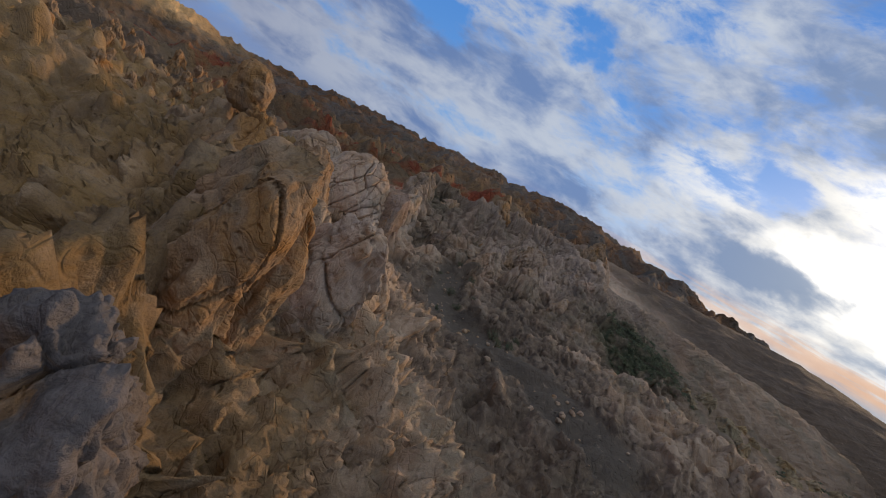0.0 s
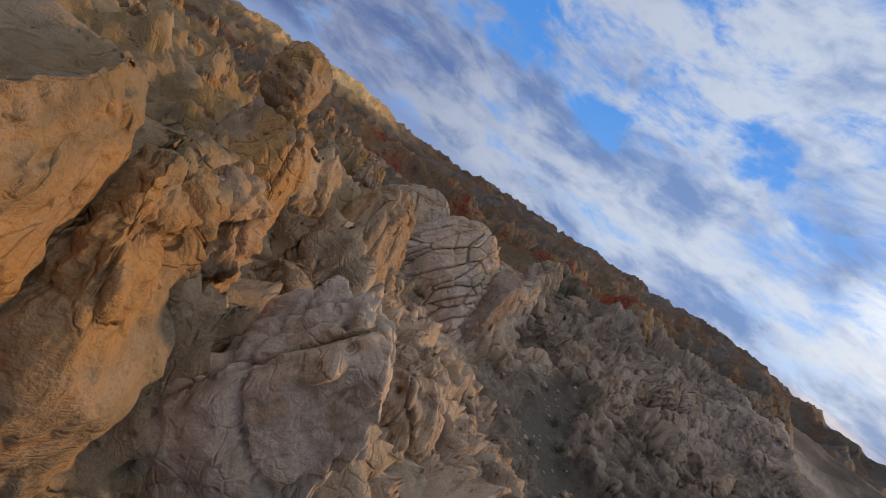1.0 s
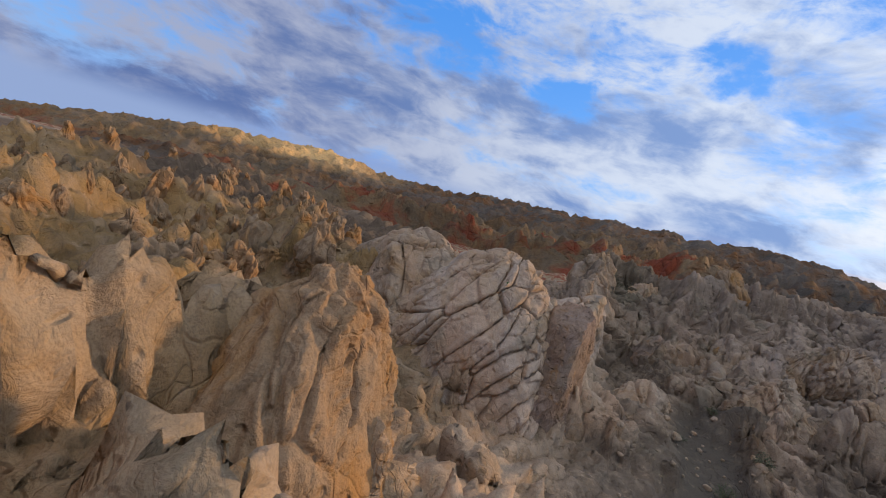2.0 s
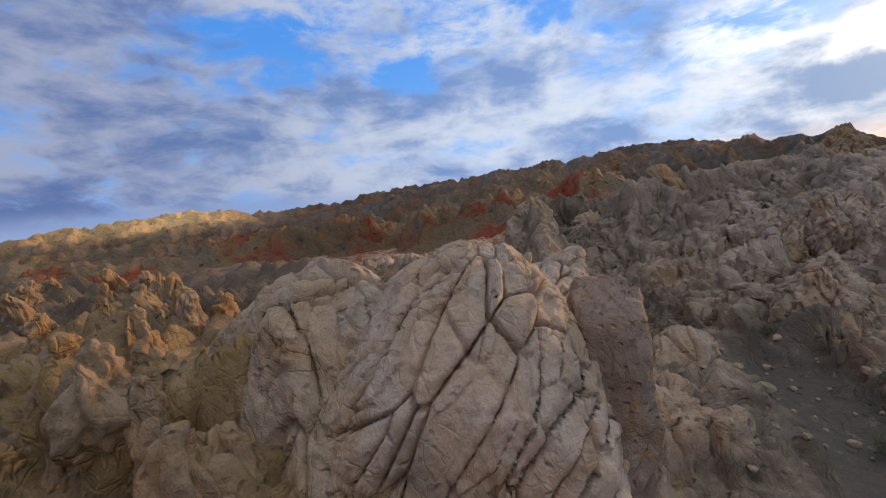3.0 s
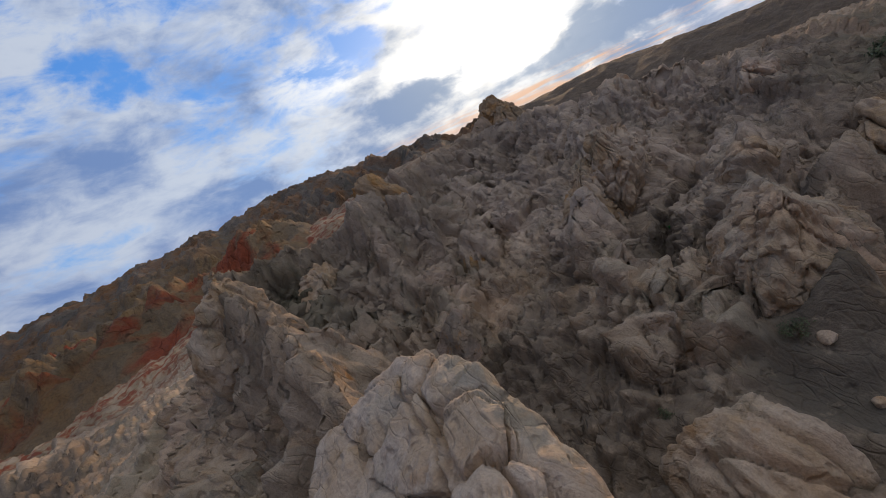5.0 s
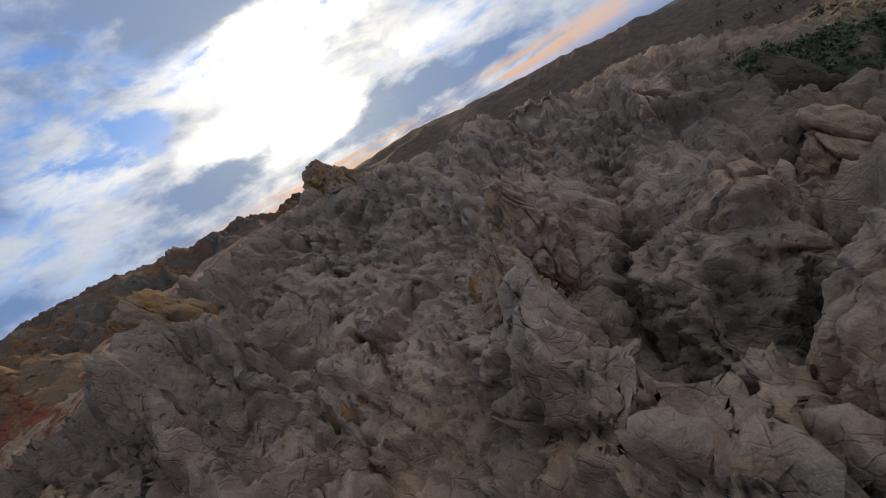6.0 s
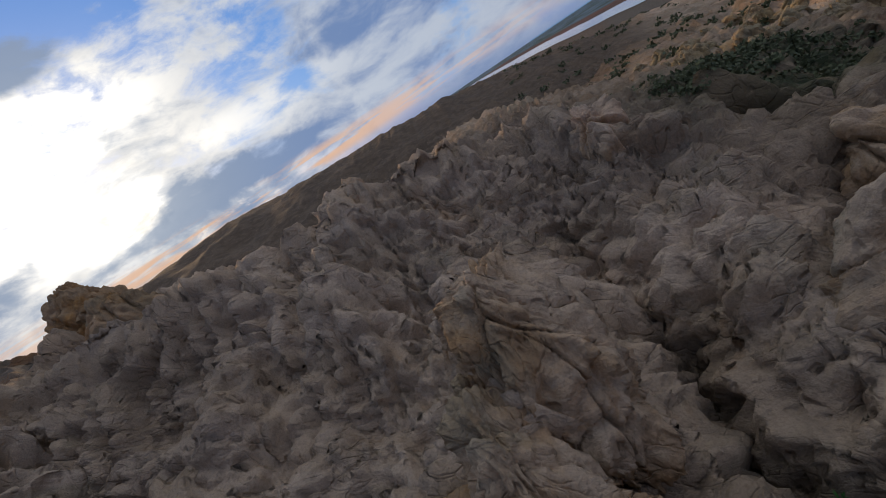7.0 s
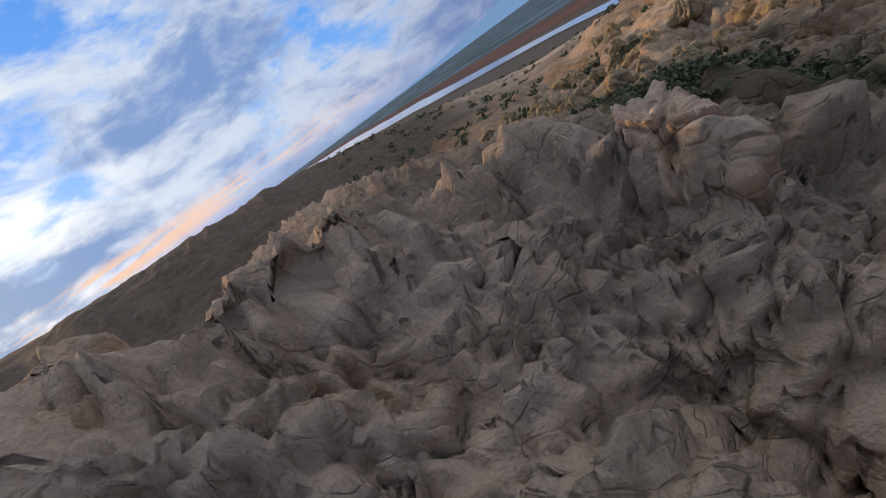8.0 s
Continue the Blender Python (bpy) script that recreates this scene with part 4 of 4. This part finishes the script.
rock("rock_outcrop", "rounded pitted pale rock on the crest", (21.4, 46.6, 7.2), (1.6, 1.2, 4.5), 30, (0, 0), "knobs", MAT_PALE, 41, 44, 2.4, 0.3)
rock("rock_pinnacle", "dark pointed rock tooth on the skyline", (26.4, 64.0, 11.4), (2.3, 3.2, 7.5), 20, (0, 0), "slab", MAT_WARM, 43, 56, 2.0, 0.7, cuts=3)
rock("rock_slab", "ochre slab standing on the skyline ridge", (23.4, 61.0, 9.9), (1.7, 3.2, 8.0), 30, (0, 14), "slab", MAT_WARM, 45, 56, 2.6, 0.3)
rock("rock_pinnacle", "rounded pale pinnacle above a dark gully", (16.2, 38.9, 4.2), (0.9, 1.0, 4.0), 0, (0, 0), "knobs", MAT_PALE, 47, 40, 2.2, 0.5)
rock("rock_pinnacle", "blunt pale pinnacle above a dark gully", (16.9, 36.8, 3.6), (0.9, 1.0, 4.0), 40, (0, 0), "knobs", MAT_PALE, 49, 40, 2.2, 0.5)
rock("boulder", "round orange boulder in a hollow of grey rock", (9.3, 53.0, 3.5), (0.9, 0.8, 1.8), 0, (0, 0), "gritty", MAT_WARM, 51, 28, 2.2, 0.0, 1.0, "boulder")
rock("rock_slab", "leaning reddish slab at the foot of the canyon wall", (3.5, 48.4, 3.2), (0.6, 1.3, 3.6), -20, (0, 24), "gritty", MAT_PINK, 53, 32, 2.8, 0.3)
rock("rock_outcrop", "ochre-topped pale rock knob on the skyline", (10.0, 60.8, 8.9), (1.6, 1.6, 4.5), 0, (0, 0), "knobs", MAT_WARM, 55, 40, 2.3, 0.3)
rock("rock_slab", "tall grey-green slab at the canyon head", (3.0, 58.2, 6.0), (1.5, 2.2, 6.0), -15, (0, 18), "slab", MAT_PALE, 57, 44, 2.6, 0.3)



def hoodoos(count, region, heights, material, label, group, seed, girth=1.0):
    """Pointed weathered rocks over a stretch of slope; region gives x, y for two chance numbers."""
    rnd = random.Random(seed)
    d, quads = GRIDS.setdefault(22, ball_grid(22))
    bodies = []
    for i in range(7):
        up = d[:, 2]
        q = d * (np.abs(d) ** 2.4).sum(1)[:, None] ** (-1 / 2.4) * (0.62, 0.85, 1.0)
        q[:, :2] *= (1 - 0.62 * np.clip(up, -0.2, 1))[:, None]
        w = 0.3 * np.stack((perlin(q * 1.1, seed + i), perlin(q * 1.1, seed + 9 + i), q[:, 0] * 0), 1)
        push = 0.34 * billow((q + w) * (1.5, 1.5, 0.45), 3, 0.55, seed + 20 + i) + 0.10 * fbm(q * 3.2, 3, 0.6, seed + 40 + i)
        q = q + d * (1, 1, 0.5) * push[:, None] + 0.25 * np.stack((perlin(q * 0.8, seed + 60 + i), perlin(q * 0.8, seed + 70 + i), q[:, 0] * 0), 1)
        mesh = bpy.data.meshes.new("hoodoo")
        mesh.from_pydata(q, [], quads.tolist())
        mesh.polygons.foreach_set("use_smooth", np.ones(len(quads), bool))
        mesh.materials.append(material)
        bodies.append(mesh)
    for _ in range(count):
        x, y = region(rnd.random(), rnd.random())
        place = drop(x, y)
        h = heights[0] + (heights[1] - heights[0]) * rnd.random() ** 1.6
        s = h * rnd.uniform(0.42, 0.7) * girth
        ob = new("hoodoo", rnd.choice(bodies))
        ob.matrix_world = pose(x, y, place.z - 0.1 * h, rnd.uniform(-9, 9), rnd.uniform(-9, 9), rnd.gauss(-25, 25)) @ Matrix.Diagonal((s, s, h, 1))
        tagged(ob, label, "rock", group)


bpy.context.view_layer.update()
hoodoos(45, lambda a, b: (-8.5 - 6 * a, 23.5 + 6.5 * b), (0.6, 1.4), MAT_WARM, "small pointed golden hoodoo on an eroded slope", "golden hoodoos", 501)
hoodoos(170, lambda a, b: (-13.5 - 34 * a ** 1.3, 22 + (14 + 26 * a) * b), (0.6, 1.7), MAT_WARM, "small pointed golden hoodoo on an eroded slope", "golden hoodoos", 301)
hoodoos(70, lambda a, b: (27 + 16 * a, 22 + 13 * b - 4 * a), (0.4, 1.1), MAT_TAN, "golden weathered rock knob above a scrubby slope", "golden rock knobs", 401, 2.0)

# ---- river, far mountains ----
def ribbon(name, label, line, category, material):
    bm = bmesh.new()
    rows = []
    for (x, y, z, w), (x2, y2, z2, w2) in zip(line, line[1:]):
        n = Vector((-(y2 - y), x2 - x, 0)).normalized()
        for i in range(12):
            t = i / 12
            c = Vector((x + t * (x2 - x), y + t * (y2 - y), z + t * (z2 - z)))
            h = (w + t * (w2 - w)) / 2
            near, far = (0.75 + 0.25 * noise.noise(c * 0.011 + Vector((0, k, 0))) for k in (0, 9))
            rows.append((bm.verts.new(c + n * h * near), bm.verts.new(c - n * h * far)))
    for a, b in zip(rows, rows[1:]):
        bm.faces.new((a[0], b[0], b[1], a[1]))
    mesh = bpy.data.meshes.new(name)
    bm.to_mesh(mesh)
    bm.free()
    mesh.materials.append(material)
    return tagged(new(name, mesh), label, category, kind="structure")


MAT_WATER = plain_material("still_water", (0.30, 0.31, 0.32), 0.08, 0.1, 0.02)
RIVER_Z = -25.2
ribbon("water", "pale still river winding over the plain", [(180, -196, RIVER_Z, 26), (285, -218, RIVER_Z, 34), (480, -226, RIVER_Z, 60), (735, -246, RIVER_Z, 110), (1376, -262, RIVER_Z, 170), (2300, -170, RIVER_Z, 200)], "river", MAT_WATER)


def far_mountain():
    """A blue range beyond the plain, its haze given as a flat glow."""
    mat = bpy.data.materials.new("haze_blue_glow")
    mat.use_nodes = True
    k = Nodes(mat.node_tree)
    # the rock itself emits this blue, in place of haze before it
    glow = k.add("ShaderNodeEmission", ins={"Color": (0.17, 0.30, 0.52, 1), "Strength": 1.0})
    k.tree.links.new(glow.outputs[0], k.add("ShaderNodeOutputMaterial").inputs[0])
    bm = bmesh.new()
    rows = []
    for i in range(161):
        a = radians(104 + i * 0.5)
        t = i / 160
        up = 150 * math.exp(-((t - 0.36) / 0.13) ** 2) + 90 * math.exp(-((t - 0.72) / 0.2) ** 2) + 14 * noise.noise(Vector((t * 14, 3, 0)))
        x, y = math.sin(a), math.cos(a)
        rows.append((bm.verts.new((4150 * x, 4150 * y, -30)), bm.verts.new((4280 * x, 4280 * y, max(up, 2) - 20)), bm.verts.new((4400 * x, 4400 * y, -30))))
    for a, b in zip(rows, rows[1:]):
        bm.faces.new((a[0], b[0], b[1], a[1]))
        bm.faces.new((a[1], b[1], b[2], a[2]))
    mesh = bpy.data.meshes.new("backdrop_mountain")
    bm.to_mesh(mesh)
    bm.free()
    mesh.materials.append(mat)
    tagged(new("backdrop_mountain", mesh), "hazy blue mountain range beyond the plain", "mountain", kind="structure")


far_mountain()

# ---- plants ----
MAT_TWIG = plain_material("dry_twig", (0.16, 0.115, 0.075), 0.9, 0.3, 9)
MAT_LEAF = plain_material("desert_leaf", (0.075, 0.085, 0.035), 0.8, 0.45, 6)
MAT_FRESH = plain_material("fresh_leaf", (0.05, 0.16, 0.03), 0.7, 0.4, 12)


def part(name, bm, material, parent, label=""):
    mesh = bpy.data.meshes.new(name)
    bm.to_mesh(mesh)
    bm.free()
    mesh.materials.append(material)
    ob = new(name, mesh)
    ob.parent = parent
    return tagged(ob, label) if label else ob


def stem(bm, a, b, r0, r1):
    way = (b - a).normalized()
    u = way.orthogonal().normalized()
    v = way.cross(u)
    rings = [[bm.verts.new(c + (u * math.cos(k * 2.0944) + v * math.sin(k * 2.0944)) * r) for k in range(3)] for c, r in ((a, r0), (b, r1))]
    for k in range(3):
        bm.faces.new((rings[0][k], rings[0][(k + 1) % 3], rings[1][(k + 1) % 3], rings[1][k]))


def shrub(place, size, seed, leaf=None, label="low dark green desert shrub on bare ground", leaves=420):
    rnd = random.Random(seed)
    thing = new("shrub")
    thing.location = place - Vector((0, 0, 0.06))
    twigs, green = bmesh.new(), bmesh.new()
    for _ in range(16):
        a = rnd.uniform(0, 6.283)
        out = rnd.uniform(0.25, 1.0)
        tip = Vector((math.cos(a) * out * 0.55, math.sin(a) * out * 0.55, rnd.uniform(0.45, 1.0) * (1.1 - 0.4 * out))) * size
        mid = tip * 0.5 + Vector((rnd.gauss(0, 0.05), rnd.gauss(0, 0.05), 0.06)) * size
        stem(twigs, Vector((0, 0, 0)), mid, 0.022 * size, 0.014 * size)
        stem(twigs, mid, tip, 0.014 * size, 0.005 * size)
        for _ in range(leaves // 16):
            c = mid.lerp(tip, rnd.uniform(0.0, 1.15)) + Vector((rnd.gauss(0, 0.08), rnd.gauss(0, 0.08), rnd.gauss(0, 0.06))) * size
            u = Vector((rnd.gauss(0, 1), rnd.gauss(0, 1), rnd.gauss(0, 1))).normalized()
            v = u.orthogonal().normalized()
            l, w = rnd.uniform(0.03, 0.07) * size, rnd.uniform(0.012, 0.03) * size
            green.faces.new([green.verts.new(c + q) for q in (-u * l, v * w, u * l, -v * w)])
    part("stems", twigs, MAT_TWIG, thing, "thin dry branching stems")
    part("foliage", green, leaf or MAT_LEAF, thing)
    return tagged(thing, label, "shrub", "shrubs of the canyon")


for i, (x, y, size) in enumerate([(5.6, 33.6, 0.85), (6.9, 35.2, 0.7), (6.2, 31.5, 0.8), (7.4, 33.4, 0.55), (4.4, 36.9, 0.45), (8.6, 27.4, 0.9), (9.4, 26.2, 0.8), (10.2, 27.6, 0.65), (8.2, 24.8, 0.7), (5.9, 39.3, 0.6), (7.0, 39.9, 0.5), (4.6, 29.6, 0.5), (-10.4, 24.6, 0.6), (-13.5, 31.2, 0.6), (3.4, 41.2, 0.35)]):
    shrub(drop(x, y), size, 100 + i)


def scrub(name, label, count, x0, x1, y0, y1, seed, size=1.0):
    """Far low bushes, many as one."""
    rnd = random.Random(seed)
    bm = bmesh.new()
    for _ in range(count):
        x, y = rnd.uniform(x0, x1), rnd.uniform(y0, y1)
        c, s = drop(x, y), rnd.uniform(0.35, 0.9) * size
        for _ in range(26):
            q = c + Vector((rnd.gauss(0, 0.4), rnd.gauss(0, 0.4), abs(rnd.gauss(0.25, 0.25)))) * s
            u = Vector((rnd.gauss(0, 1), rnd.gauss(0, 1), rnd.gauss(0, 1))).normalized() * s * 0.28
            v = u.orthogonal().normalized() * s * 0.16
            bm.faces.new([bm.verts.new(q + k) for k in (-u, v, u, -v)])
    mesh = bpy.data.meshes.new(name)
    bm.to_mesh(mesh)
    bm.free()
    mesh.materials.append(MAT_LEAF)
    tagged(new(name, mesh), label, "shrubs", kind="stuff")


scrub("scattered_scrub", "dark low scrub scattered over a pale slope", 420, 34, 130, -70, 34, 5)
scrub("slope_scrub", "grey-green scrub on a shaded slope", 420, 20.5, 27.5, 32, 39.5, 6, 0.38)


def tuft(place, size, seed):
    """A few fresh blades that grow from a crack."""
    rnd = random.Random(seed)
    bm = bmesh.new()
    for _ in range(26):
        a = rnd.uniform(0, 6.283)
        foot = Vector((math.cos(a), math.sin(a), 0)) * size * 0.12
        tip = Vector((math.cos(a) * rnd.uniform(0.3, 0.8), math.sin(a) * rnd.uniform(0.3, 0.8), rnd.uniform(0.5, 1.0))) * size
        side = Vector((-math.sin(a), math.cos(a), 0)) * size * 0.06
        mid = foot.lerp(tip, 0.5) + Vector((0, 0, 0.12 * size))
        v = [bm.verts.new(q) for q in (foot - side, foot + side, mid + side, mid - side, tip)]
        bm.faces.new((v[0], v[1], v[2], v[3]))
        bm.faces.new((v[3], v[2], v[4]))
    mesh = bpy.data.meshes.new("grass_tuft")
    bm.to_mesh(mesh)
    bm.free()
    mesh.materials.append(MAT_FRESH)
    ob = new("grass_tuft", mesh)
    ob.location = place
    tagged(ob, "small fresh green tuft growing from a rock crack", "plant", "green tufts")


for x, y, z, size in [(-4.3, 30.9, 6.0, 0.10), (15.4, 46.5, 5.9, 0.16), (-4.9, 33.4, 7.0, 0.08), (11.6, 44.2, 3.0, 0.16)]:
    hit, place, _, _, _, _ = scene.ray_cast(bpy.context.evaluated_depsgraph_get(), (x, y, z + 1.6), (0, 0, -1))
    tuft(place if hit else Vector((x, y, z)), size, int(x * 10))


def stones(count, seed):
    """Loose stones on the sandy bed and on ledges."""
    rnd = random.Random(seed)
    bodies = []
    for i in range(6):
        d, quads = GRIDS.setdefault(9, ball_grid(9))
        q = d * (1, 0.75, 0.6)
        for _ in range(7):
            c = np.array((rnd.gauss(0, 1), rnd.gauss(0, 1), rnd.gauss(0, 1)))
            c /= np.linalg.norm(c)
            q = q - np.maximum(q @ c - (q @ c).max() * rnd.uniform(0.6, 0.9), 0)[:, None] * c
        mesh = bpy.data.meshes.new("stone")
        mesh.from_pydata(q * (1 + 0.08 * perlin(d * 2.5, 200 + i))[:, None], [], quads.tolist())
        mesh.polygons.foreach_set("use_smooth", np.ones(len(quads), bool))
        mesh.materials.append(MAT_PALE)
        bodies.append(mesh)
    for _ in range(count):
        t = rnd.random()
        x, y = (13 - 8 * t, 17 + 14 * t) if rnd.random() < 0.5 else (5 + 0.8 * t, 31 + 8 * t)
        place = drop(x + rnd.gauss(0, 1.6), y + rnd.gauss(0, 1.0))
        s = 0.07 + 0.22 * rnd.random() ** 2.5
        ob = new("stone", rnd.choice(bodies))
        ob.matrix_world = pose(place.x, place.y, place.z + 0.25 * s, rnd.uniform(-15, 15), rnd.uniform(-15, 15), rnd.uniform(0, 360)) @ Matrix.Diagonal((s, s, s, 1))
        tagged(ob, "loose pale angular stone on the sandy canyon bed", "stone", "stones of the canyon bed")


stones(90, 11)
